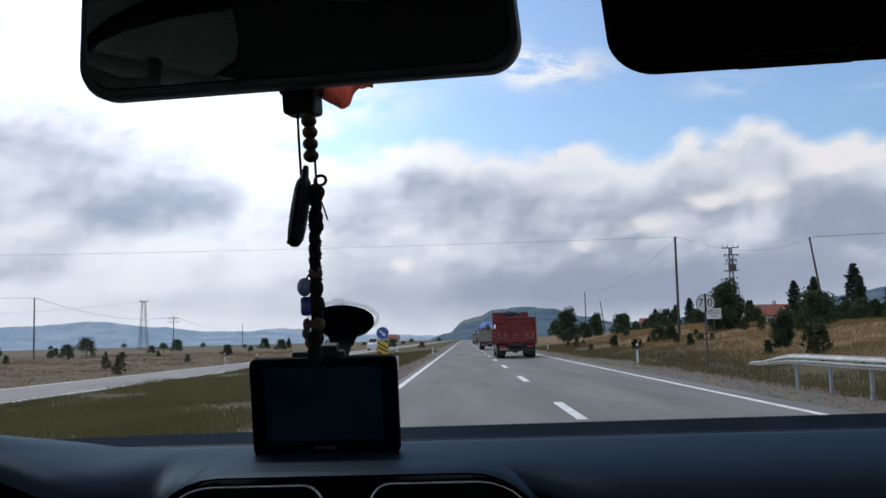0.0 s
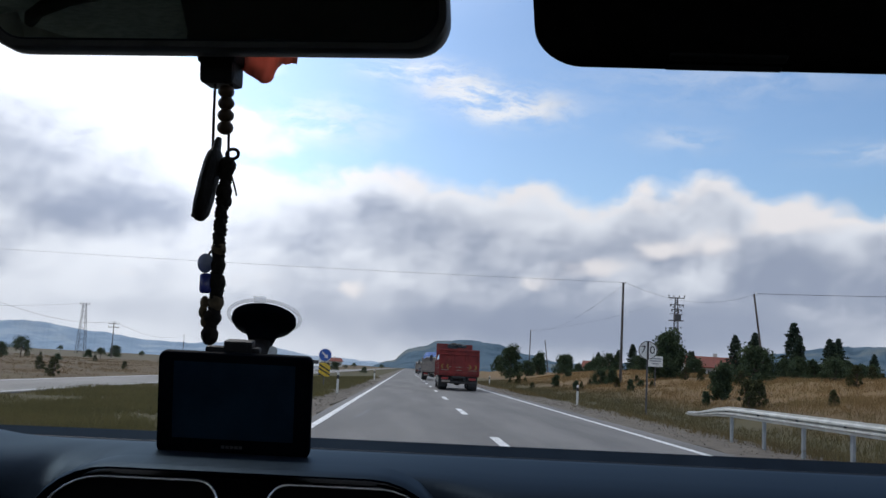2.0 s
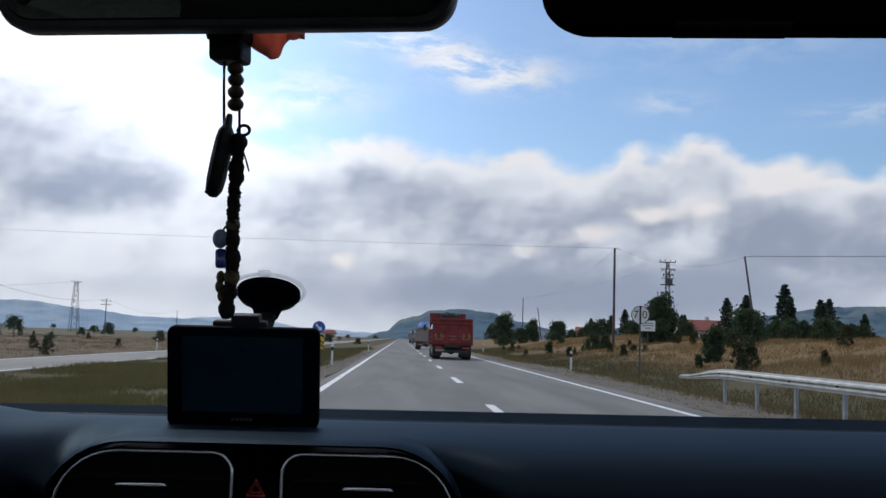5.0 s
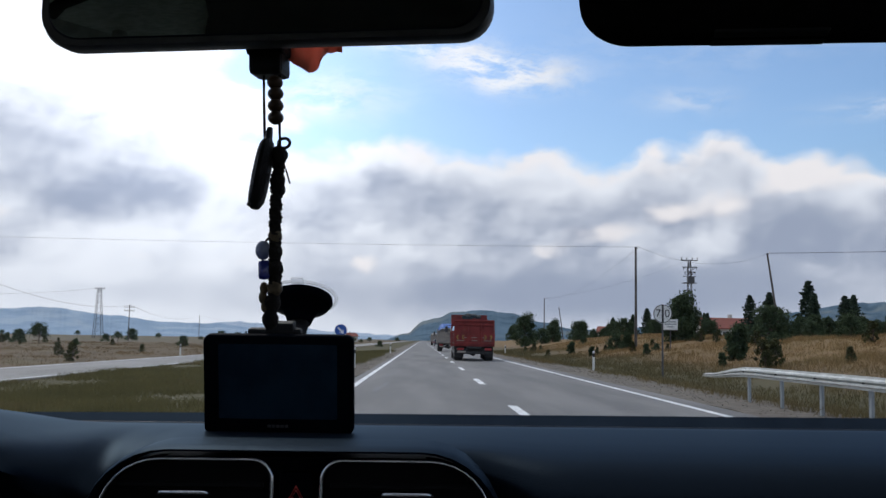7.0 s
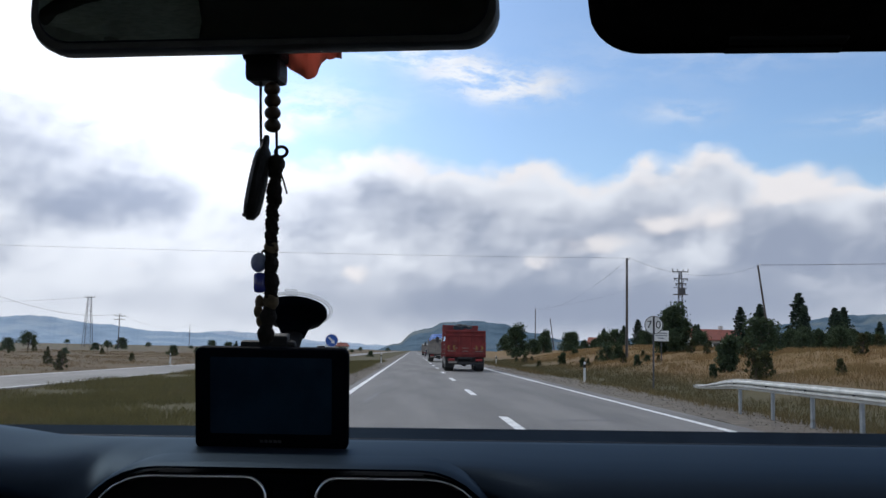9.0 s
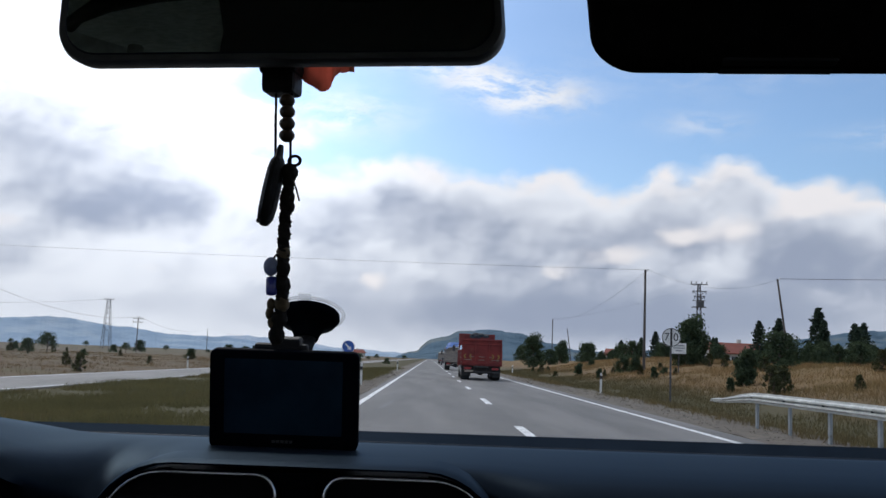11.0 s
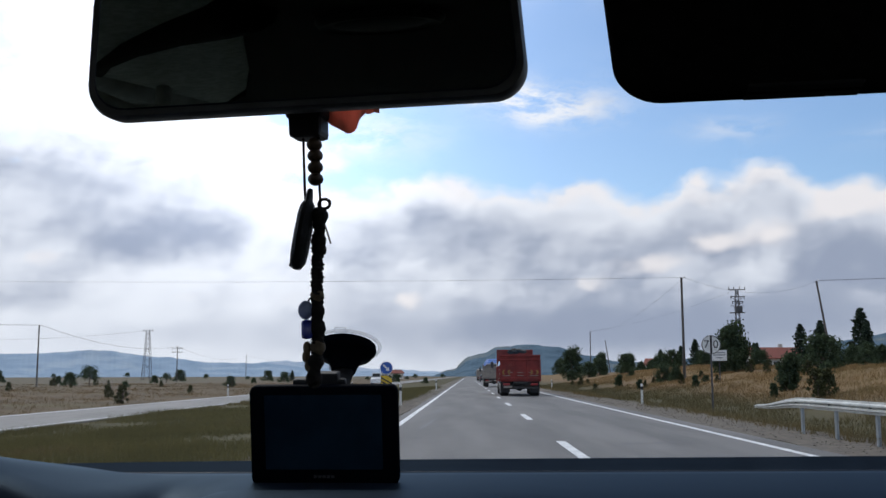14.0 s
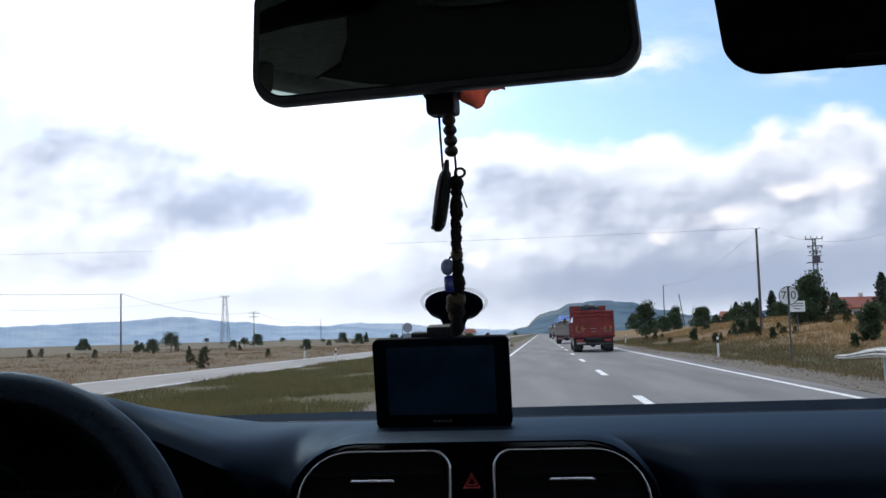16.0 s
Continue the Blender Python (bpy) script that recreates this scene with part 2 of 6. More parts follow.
        L(b.outputs[0], mx.inputs[1]), L(gl.outputs[0], mx.inputs[2]), L(mx.outputs[0], nt.nodes["Material Output"].inputs[0])
    return m


def glass_material(name, tint, gloss):
    m = bpy.data.materials.new(name)
    m.use_nodes = True
    nt = m.node_tree
    nt.nodes.clear()
    N, L = nt.nodes.new, nt.links.new
    tr, gl, fr, mx, out = (N("ShaderNode" + k) for k in ("BsdfTransparent", "BsdfGlossy", "Fresnel", "MixShader", "OutputMaterial"))
    tr.inputs[0].default_value, gl.inputs["Roughness"].default_value = (*tint, 1), 0.02
    fr.inputs[0].default_value = 1.2
    k = N("ShaderNodeMath")
    k.operation, k.inputs[1].default_value = "MULTIPLY", gloss
    L(fr.outputs[0], k.inputs[0]), L(k.outputs[0], mx.inputs[0])
    L(tr.outputs[0], mx.inputs[1]), L(gl.outputs[0], mx.inputs[2]), L(mx.outputs[0], out.inputs[0])
    return m


ASPHALT = material("worn_asphalt", (0.170, 0.163, 0.153), (0.115, 0.111, 0.106), 0.7, 0.8, bump=0.35, bump_scale=60, stretch=(1, 0.1, 1), spots=(0.105, 0.102, 0.098), spot_scale=0.5, spot_range=(0.5, 0.76), spec=0.25)
OLD_ASPHALT = material("pale_old_asphalt", (0.255, 0.242, 0.225), (0.20, 0.19, 0.176), 0.4, 0.85, bump=0.35, bump_scale=50, stretch=(1, 0.2, 1), spots=(0.19, 0.18, 0.165), spot_scale=0.3, spot_range=(0.6, 0.78), spec=0.2)
LANE_PAINT = material("worn_lane_paint", (0.74, 0.74, 0.72), (0.5, 0.5, 0.48), 3.0, 0.6, spots=(0.3, 0.3, 0.29), spot_scale=7, spot_range=(0.62, 0.72), bump=0.2)
GRAVEL = material("gravel_verge", (0.165, 0.140, 0.110), (0.10, 0.086, 0.07), 3.5, 0.95, bump=0.8, bump_scale=30, spots=(0.10, 0.085, 0.055), spot_scale=0.5, spec=0.2)
STRAW = material("dry_field_grass", (0.138, 0.098, 0.058), (0.098, 0.075, 0.045), 0.16, 0.95, bump=0.5, bump_scale=9, spots=(0.115, 0.095, 0.05), spot_scale=0.07, spot_range=(0.52, 0.68), spec=0.1,
                 zones=((-3000.0, -55.0, 18.0, (0.122, 0.108, 0.075), 0.65), (-13.3, -3.0, 0.8, (0.076, 0.069, 0.034), 0.9), (7.0, 13.0, 2.0, (0.074, 0.069, 0.036), 0.85), (14.0, 40.0, 5.0, (0.205, 0.130, 0.058), 0.75), (38.0, 3000.0, 6.0, (0.19, 0.130, 0.064), 0.75)))
GRASS_BLADE = material("dry_grass_blade", (0.225, 0.150, 0.073), (0.172, 0.122, 0.06), 0.3, 0.9, by_island=0.1, spots=(0.175, 0.142, 0.068), spot_scale=0.14, spot_range=(0.50, 0.64), thin=0.5, spec=0.1,
                       zones=((-3000.0, -15.0, 1.0, (0.165, 0.116, 0.066), 0.85), (7.0, 13.0, 2.5, (0.092, 0.083, 0.041), 0.85), (15.0, 40.0, 5.0, (0.265, 0.160, 0.069), 0.4)))
MEADOW_BLADE = material("olive_grass_blade", (0.126, 0.112, 0.050), (0.098, 0.090, 0.042), 0.35, 0.9, by_island=0.1, spots=(0.145, 0.112, 0.056), spot_scale=0.2, spot_range=(0.55, 0.68), thin=0.5, spec=0.1)
LEAF = material("broad_leaf", (0.072, 0.098, 0.050), (0.044, 0.064, 0.034), 0.9, 0.8, by_island=0.3, thin=0.35, spec=0.1)
NEEDLE = material("pine_needle", (0.050, 0.072, 0.046), (0.030, 0.046, 0.031), 1.2, 0.8, by_island=0.3, thin=0.35, spec=0.1)
SCRUB = material("dry_scrub_leaf", (0.085, 0.085, 0.035), (0.045, 0.05, 0.024), 2.0, 0.85, by_island=0.25, spec=0.05)
BARK = material("bark", (0.12, 0.09, 0.065), (0.06, 0.045, 0.035), 6, 0.95, bump=0.6, stretch=(1, 1, 0.2))
# distance haze is mixed into the base colours of these three hill materials
WOODLAND = material("haze_tinted_forest_slope", (0.115, 0.165, 0.205), (0.075, 0.115, 0.15), 0.02, 1.0, spots=(0.17, 0.195, 0.195), spot_scale=0.007, spot_range=(0.5, 0.66), spec=0.0)
FAR_HILL = material("haze_tinted_forest_ridge", (0.315, 0.395, 0.475), (0.255, 0.335, 0.415), 0.012, 1.0, spots=(0.35, 0.415, 0.475), spot_scale=0.006, spot_range=(0.5, 0.66), spec=0.0)
PALE_HILL = material("haze_tinted_pale_ridge", (0.40, 0.46, 0.53), (0.35, 0.42, 0.49), 0.01, 1.0, spec=0.0)
STONE = material("dusty_stone", (0.20, 0.172, 0.138), (0.12, 0.104, 0.085), 3.0, 0.9, by_island=0.35, spec=0.2)
POLE_WOOD = material("weathered_pole_wood", (0.13, 0.115, 0.1), (0.07, 0.06, 0.055), 5, 0.9, bump=0.4, stretch=(1, 1, 0.1))
GALVANISED = material("galvanised_steel", (0.62, 0.62, 0.58), (0.45, 0.45, 0.42), 3.0, 0.5, metal=0.25, spots=(0.33, 0.25, 0.16), spot_scale=2.6, spot_range=(0.66, 0.8), bump=0.1)
DARK_STEEL = material("dark_steel", (0.1, 0.1, 0.105), None, 8, 0.6, metal=0.4)
WIRE = material("dark_wire", (0.05, 0.05, 0.055), None, 8, 0.7)
WHITE_PAINT = material("dirty_white_paint", (0.72, 0.72, 0.70), (0.55, 0.54, 0.5), 2.0, 0.6, spots=(0.4, 0.36, 0.3), spot_scale=3.0)
SIGN_WHITE = material("sign_white", (0.78, 0.78, 0.76), (0.68, 0.68, 0.66), 5, 0.45)
SIGN_BLUE = material("sign_blue", (0.02, 0.10, 0.42), (0.015, 0.08, 0.34), 5, 0.4)
SIGN_BLACK = material("sign_black", (0.02, 0.02, 0.022), None, 5, 0.5)
SIGN_YELLOW = material("sign_yellow", (0.75, 0.5, 0.03), None, 5, 0.5)
# darker, browner yellow than SIGN_YELLOW, for the truck's chevrons
DIM_YELLOW = material("dim_yellow_reflector", (0.30, 0.17, 0.03), (0.2, 0.1, 0.03), 9, 0.6)
SIGN_GREY = material("sign_back_grey", (0.3, 0.32, 0.33), (0.22, 0.24, 0.25), 4, 0.55, metal=0.3)
ROOF_TILE = material("clay_roof_tiles", (0.25, 0.062, 0.036), (0.16, 0.045, 0.03), 2.2, 0.85, bump=0.5)
PLASTER = material("white_plaster", (0.66, 0.64, 0.59), (0.5, 0.48, 0.44), 0.8, 0.9, bump=0.2)
TRUCK_RED = material("dusty_truck_red", (0.215, 0.030, 0.026), (0.14, 0.022, 0.02), 1.6, 0.6, spots=(0.15, 0.055, 0.04), spot_scale=2.2, spot_range=(0.55, 0.75), bump=0.1, spec=0.25)
TRUCK_DARK = material("grimy_chassis", (0.045, 0.043, 0.042), (0.025, 0.024, 0.024), 4, 0.8, spots=(0.10, 0.085, 0.07), spot_scale=5)
TARP = material("pale_blue_tarpaulin", (0.30, 0.50, 0.68), (0.20, 0.38, 0.58), 2.0, 0.45, bump=0.7, bump_scale=5, spots=(0.07, 0.16, 0.42), spot_scale=1.1, spot_range=(0.62, 0.7))
BLUE_TARP = material("blue_tarpaulin", (0.035, 0.13, 0.40), (0.02, 0.08, 0.27), 1.6, 0.6, bump=0.6, bump_scale=4, spec=0.12)
BOARD_GREY = material("weathered_truck_board", (0.30, 0.26, 0.22), (0.19, 0.17, 0.15), 2.0, 0.8, stretch=(0.3, 1, 2))
RUBBER = material("tyre_rubber", (0.028, 0.028, 0.028), None, 12, 0.85, spots=(0.09, 0.08, 0.07), spot_scale=4)
RIM = material("dusty_wheel_rim", (0.36, 0.35, 0.33), None, 6, 0.6, metal=0.3)
CAR_WHITE = material("white_car_paint", (0.75, 0.75, 0.75), None, 2, 0.3)
CAR_DARK = material("dark_car_paint", (0.05, 0.055, 0.065), None, 2, 0.3)
TAIL_LIGHT = material("red_lamp_lens", (0.3, 0.02, 0.02), None, 4, 0.3)
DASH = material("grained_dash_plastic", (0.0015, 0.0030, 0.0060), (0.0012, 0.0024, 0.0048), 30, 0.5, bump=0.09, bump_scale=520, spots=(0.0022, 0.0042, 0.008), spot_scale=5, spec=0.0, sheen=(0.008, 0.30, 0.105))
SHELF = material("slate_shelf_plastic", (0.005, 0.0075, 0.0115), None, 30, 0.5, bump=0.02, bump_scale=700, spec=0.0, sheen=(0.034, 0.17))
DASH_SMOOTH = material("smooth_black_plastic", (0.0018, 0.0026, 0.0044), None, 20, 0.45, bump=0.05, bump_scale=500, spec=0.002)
PIT = material("deep_black_plastic", (0.003, 0.003, 0.0035), None, 20, 0.8, spec=0.1)
CHROME = material("satin_chrome", (0.68, 0.69, 0.72), (0.58, 0.59, 0.62), 60, 0.25, metal=1.0)
LEATHER = material("black_wheel_leather", (0.0028, 0.0036, 0.005), (0.0022, 0.0028, 0.004), 60, 0.45, bump=0.2, bump_scale=600, spec=0.0, sheen=(0.010, 0.24, 0.16))
TRIM_BLACK = material("mirror_housing_plastic", (0.016, 0.017, 0.018), None, 40, 0.5, bump=0.1, bump_scale=500, spec=0.06)
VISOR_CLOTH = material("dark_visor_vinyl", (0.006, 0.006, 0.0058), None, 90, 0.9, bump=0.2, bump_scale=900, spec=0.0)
HEADLINER = material("pale_headliner_cloth", (0.56, 0.57, 0.53), None, 80, 0.95, bump=0.2, bump_scale=900)
SHELL = material("silver_body_paint", (0.42, 0.43, 0.45), None, 3, 0.35, metal=0.5)
SEAT_CLOTH = material("dark_seat_cloth", (0.02, 0.02, 0.022), None, 60, 0.9)
MIRROR = material("mirror_silver", (0.43, 0.53, 0.475), None, 5, 0.015, metal=1.0)
SCREEN = material("dark_glossy_screen", (0.003, 0.004, 0.006), None, 5, 0.12)
# blue cast reflected on the switched-off screen is put into its colour
GPS_SCREEN = material("lcd_glass_blue_reflection", (0.006, 0.016, 0.027), (0.003, 0.009, 0.017), 14, 0.16, spec=0.3)
HOUSING = material("dull_mirror_frame_plastic", (0.05, 0.054, 0.052), None, 40, 0.5, bump=0.1, bump_scale=500, spec=0.25)
PRINT = material("faint_grey_print", (0.012, 0.012, 0.014), None, 5, 0.6)
RED_PRINT = material("hazard_red_print", (0.5, 0.06, 0.05), None, 5, 0.5)
WINDSCREEN = glass_material("windscreen_glass", (0.965, 0.975, 0.975), 0.03)
BEAD_WOOD = material("brown_wood_beads", (0.06, 0.034, 0.016), (0.03, 0.018, 0.01), 90, 0.45, spec=0.3)
CORD = material("dark_knotted_cord", (0.022, 0.019, 0.016), (0.013, 0.012, 0.01), 300, 0.9, bump=0.6, bump_scale=900, spec=0.2)
PILLAR_TRIM = material("pale_grey_pillar_trim", (0.42, 0.42, 0.4), None, 30, 0.85)
# paler than the pad: the edge's faint highlight sits in this colour
EDGE_SHEEN = material("edge_highlight_tone", (0.012, 0.016, 0.023), None, 30, 0.45, spec=0.08)
CORD_TAN = material("tan_cord", (0.10, 0.074, 0.04), (0.06, 0.044, 0.024), 300, 0.9)
BLUE_BEAD = material("blue_glass_bead", (0.05, 0.07, 0.38), (0.03, 0.04, 0.22), 60, 0.15)
EYE_BEAD = material("pale_blue_glass_bead", (0.25, 0.3, 0.42), (0.12, 0.15, 0.3), 60, 0.15)
POUCH = material("black_leather_pouch", (0.016, 0.016, 0.016), None, 80, 0.5, bump=0.3, bump_scale=400, spec=0.05)


def thin_material(name, color, through_share, clear=0.0):
    """Thin cloth or cloudy plastic that lets light through."""
    m = bpy.data.materials.new(name)
    m.use_nodes = True
    nt = m.node_tree
    N, L = nt.nodes.new, nt.links.new
    d, t, x = N("ShaderNodeBsdfDiffuse"), N("ShaderNodeBsdfTranslucent"), N("ShaderNodeMixShader")
    n = N("ShaderNodeTexNoise")
    n.inputs["Scale"].default_value = 160.0
    r = N("ShaderNodeMix")
    r.data_type = "RGBA"
    L(n.outputs["Fac"], r.inputs[0])
    r.inputs[6].default_value, r.inputs[7].default_value = (*[c * 0.75 for c in color], 1), (*color, 1)
    L(r.outputs[2], d.inputs[0]), L(r.outputs[2], t.inputs[0])
    x.inputs[0].default_value = through_share
    L(d.outputs[0], x.inputs[1]), L(t.outputs[0], x.inputs[2])
    out = x.outputs[0]
    if clear:
        g, y = N("ShaderNodeBsdfTransparent"), N("ShaderNodeMixShader")
        y.inputs[0].default_value = clear
        L(out, y.inputs[1]), L(g.outputs[0], y.inputs[2])
        out = y.outputs[0]
    L(out, nt.nodes["Material Output"].inputs[0])
    return m


RIBBON = thin_material("salmon_red_ribbon_cloth", (0.76, 0.33, 0.255), 0.68)
CUP_CLEAR = thin_material("cloudy_clear_plastic", (0.85, 0.87, 0.88), 0.6, 0.5)


# ---- mesh helpers ----
def part(name, bm, mat, parent=None, label="", smooth=False, m=None):
    """Links a bmesh as one mesh object under a thing or a part."""
    me = bpy.data.meshes.new(name)
    bmesh.ops.recalc_face_normals(bm, faces=bm.faces)
    bm.to_mesh(me)
    bm.free()
    me.materials.append(mat)
    if smooth:
        me.polygons.foreach_set("use_smooth", [True] * len(me.polygons))
        if smooth is not True:
            me.set_sharp_from_angle(angle=radians(smooth))
    ob = new(name, me)
    if parent is not None:
        ob.parent = parent
    if m is not None:
        ob.matrix_basis = m
    return tagged(ob, label)


def thing(name, label, category, m=None, group="", kind=""):
    ob = new(name)
    ob.empty_display_size = 0.2
    if m is not None:
        ob.matrix_basis = m
    return tagged(ob, label, category, group, kind)


def box(bm, c, s, rot=None, bevel=0.0, seg=2):
    m = Matrix.Translation(c) @ (rot.to_4x4() if rot else Matrix()) @ Matrix.Diagonal((*s, 1))
    g = bmesh.ops.create_cube(bm, size=1, matrix=m)
    if bevel:
        es = list({e for v in g["verts"] for e in v.link_edges})
        bmesh.ops.bevel(bm, geom=es, offset=bevel, segments=seg, affect="EDGES", profile=0.6)
    return g["verts"]


def rod(bm, a, b, r0, r1=None, seg=8):
    a, b = Vector(a), Vector(b)
    d = b - a
    q = d.to_track_quat("Z", "Y").to_matrix().to_4x4()
    bmesh.ops.create_cone(bm, cap_ends=True, segments=seg, radius1=r0, radius2=r0 if r1 is None else r1, depth=d.length, matrix=Matrix.Translation((a + b) / 2) @ q)


def ball(bm, c, r, scale=(1, 1, 1), seg=12):
    bmesh.ops.create_uvsphere(bm, u_segments=seg, v_segments=max(6, seg // 2 + 2), radius=r, matrix=Matrix.Translation(c) @ Matrix.Diagonal((*scale, 1)))


def ring(bm, m, R, r, seg=48, tube=12, a0=0.0, a1=360.0):
    """A torus or an arc of one, in the xy plane of m."""
    full = a1 - a0 >= 359.9
    n = seg if full else seg + 1
    rows = []
    for i in range(n):
        a = radians(a0 + (a1 - a0) * i / seg)
        rows.append([bm.verts.new(m @ Vector(((R + r * math.cos(t)) * math.cos(a), (R + r * math.cos(t)) * math.sin(a), r * math.sin(t))))
                     for t in (2 * math.pi * k / tube for k in range(tube))])
    for i in range(n if full else n - 1):
        p, q = rows[i], rows[(i + 1) % n]
        for k in range(tube):
            bm.faces.new((p[k], p[(k + 1) % tube], q[(k + 1) % tube], q[k]))
    if not full:
        bm.faces.new(rows[0]), bm.faces.new(rows[-1])


def outline(w, h, r, n=6, lean=0.0):
    """Corner-rounded rectangle in xz, centred; lean narrows its top."""
    pts = []
    for cx, cz, a in ((w / 2 - r, h / 2 - r, 0), (-w / 2 + r, h / 2 - r, 90), (-w / 2 + r, -h / 2 + r, 180), (w / 2 - r, -h / 2 + r, 270)):
        for i in range(n + 1):
            t = radians(a + 90 * i / n)
            z = cz + r * math.sin(t)
            pts.append(((cx + r * math.cos(t)) * (1 - lean * (z / h + 0.5)), z))
    return pts


def outline_of(w, h, tl, tr, br, bl, n=8):
    """A rectangle outline whose four corners have radii of their own."""
    pts = []
    for cx, cz, a0, r in ((w / 2 - tr, h / 2 - tr, 0, tr), (-w / 2 + tl, h / 2 - tl, 90, tl), (-w / 2 + bl, -h / 2 + bl, 180, bl), (w / 2 - br, -h / 2 + br, 270, br)):
        for i in range(n + 1):
            a = radians(a0 + 90 * i / n)
            pts.append((cx + r * math.cos(a), cz + r * math.sin(a)))
    return pts


def plate(bm, pts, y0, y1, m=None):
    """A slab from an outline in xz, from y0 to y1."""
    m = m or Matrix()
    a = [bm.verts.new(m @ Vector((x, y0, z))) for x, z in pts]
    b = [bm.verts.new(m @ Vector((x, y1, z))) for x, z in pts]
    bm.faces.new(a), bm.faces.new(b)
    for i in range(len(a)):
        j = (i + 1) % len(a)
        bm.faces.new((a[i], a[j], b[j], b[i]))


def loft(bm, sections, cap=True, closed=True):
    """Skins a list of point loops."""
    rows = [[bm.verts.new(p) for p in s] for s in sections]
    n = len(rows[0])
    for p, q in zip(rows, rows[1:]):
        for i in range(n if closed else n - 1):
            j = (i + 1) % n
            bm.faces.new((p[i], p[j], q[j], q[i]))
    if cap and closed:
        bm.faces.new(rows[0]), bm.faces.new(rows[-1])


def tube(bm, pts, r, seg=6):
    pts = [Vector(p) for p in pts]
    secs = []
    for i, p in enumerate(pts):
        d = (pts[min(i + 1, len(pts) - 1)] - pts[max(i - 1, 0)]).normalized()
        q = d.to_track_quat("Z", "Y").to_matrix()
        rr = r[i] if isinstance(r, (list, tuple)) else r
        secs.append([p + q @ Vector((rr * math.cos(2 * math.pi * k / seg), rr * math.sin(2 * math.pi * k / seg), 0)) for k in range(seg)])
    loft(bm, secs)


def raw_mesh(name, verts, faces, mat, smooth=False):
    me = bpy.data.meshes.new(name)
    me.from_pydata(verts, [], faces)
    me.materials.append(mat)
    if smooth:
        me.polygons.foreach_set("use_smooth", [True] * len(me.polygons))
    return me


def smoothstep(t):
    t = min(1.0, max(0.0, t))
    return t * t * (3 - 2 * t)


# ---- the land ----
def land(x, y):
    """Height of the ground: flat along the road, a low bank beyond the verge, fields rising gently."""
    n = noise.noise(Vector((x * 0.03, y * 0.02, 3.1)))
    n2 = noise.noise(Vector((x * 0.13, y * 0.11, 7.7)))
    near = smoothstep((y + 20) / 40) * (1 - 0.75 * smoothstep((y - 150) / 350))
    if x > 7.4:
        t = smoothstep((x - 8.5) / 17)
        h = t * (1.9 + 0.8 * n) * near + 0.35 * n2 * smoothstep((x - 8) / 6) + smoothstep((x - 40) / 300) * 3.0
        return h - 0.12 * smoothstep((x - 7.4) / 1.0)
    if x < -3.0:
        if x > -13.4:
            return -0.05 - 0.27 * smoothstep((-3.2 - x) / 9.0) + 0.05 * n2
        if x > -18.8:
            return -0.32
        t = smoothstep((-18.8 - x) / 130)
        return -0.32 + 0.1 * smoothstep((-18.8 - x) / 5) + 0.2 * n2 * smoothstep((-18.8 - x) / 8) + t * (0.7 + 0.5 * n)
    return -0.06


def build_ground():
    xs = [-3000, -2200, -1500, -1000, -700, -500, -380, -280, -200, -150, -115, -90, -72, -58, -48, -40, -34, -29, -25, -22, -20.4, -19.4, -18.8, -18.2, -16, -14, -13.4, -12.6, -11.4, -10.4, -9.2, -8, -6.8, -5.6,
          -4.6, -3.8, -3.0, 0, 3, 6, 7.4, 7.9, 8.4, 9, 10, 11, 12, 13.2, 14.5, 16, 17.5, 19, 21, 23, 25.5, 28, 32, 37, 43, 50, 60, 72, 88, 110, 140, 180, 240, 320, 450, 650, 1000, 1500, 2200, 3000]
    ys = [-400, -200, -100, -60, -40, -25] + [-15 + 2.5 * i for i in range(46)] + [105 + 7 * i for i in range(20)] + [250 + 25 * i for i in range(14)] + [650, 800, 1000, 1300, 1700, 2300, 3200, 4500]
    verts = [(x, y, land(x, y)) for y in ys for x in xs]
    k = len(xs)
    faces = [(j * k + i, j * k + i + 1, (j + 1) * k + i + 1, (j + 1) * k + i) for j in range(len(ys) - 1) for i in range(k - 1)]
    ob = new("ground", raw_mesh("ground", verts, faces, STRAW, True))
    tagged(ob, "dry straw-coloured grassland with olive patches", "ground", kind="structure")


def strip(name, x0, x1, y0, y1, z, mat, label, category, wobble=0.0, parent=None, step=4.0, thick=0.05):
    """A long slab on the ground whose sides may wander a little."""
    n = max(2, int((y1 - y0) / step))
    bm = bmesh.new()
    rows = []
    for i in range(n + 1):
        y = y0 + (y1 - y0) * i / n
        a = x0 + wobble * noise.noise(Vector((x0, y * 0.35, 0.5)))
        b = x1 + wobble * noise.noise(Vector((x1, y * 0.35, 9.5)))
        rows.append([Vector((a, y, z - thick)), Vector((a + 0.02, y, z)), Vector((b - 0.02, y, z)), Vector((b, y, z - thick))])
    loft(bm, rows, cap=False, closed=False)
    ob = part(name, bm, mat, parent)
    return tagged(ob, label, category, kind="structure") if parent is None else tagged(ob, label)


EDGE_L, LANE, EDGE_R = -1.80, 1.78, 5.36


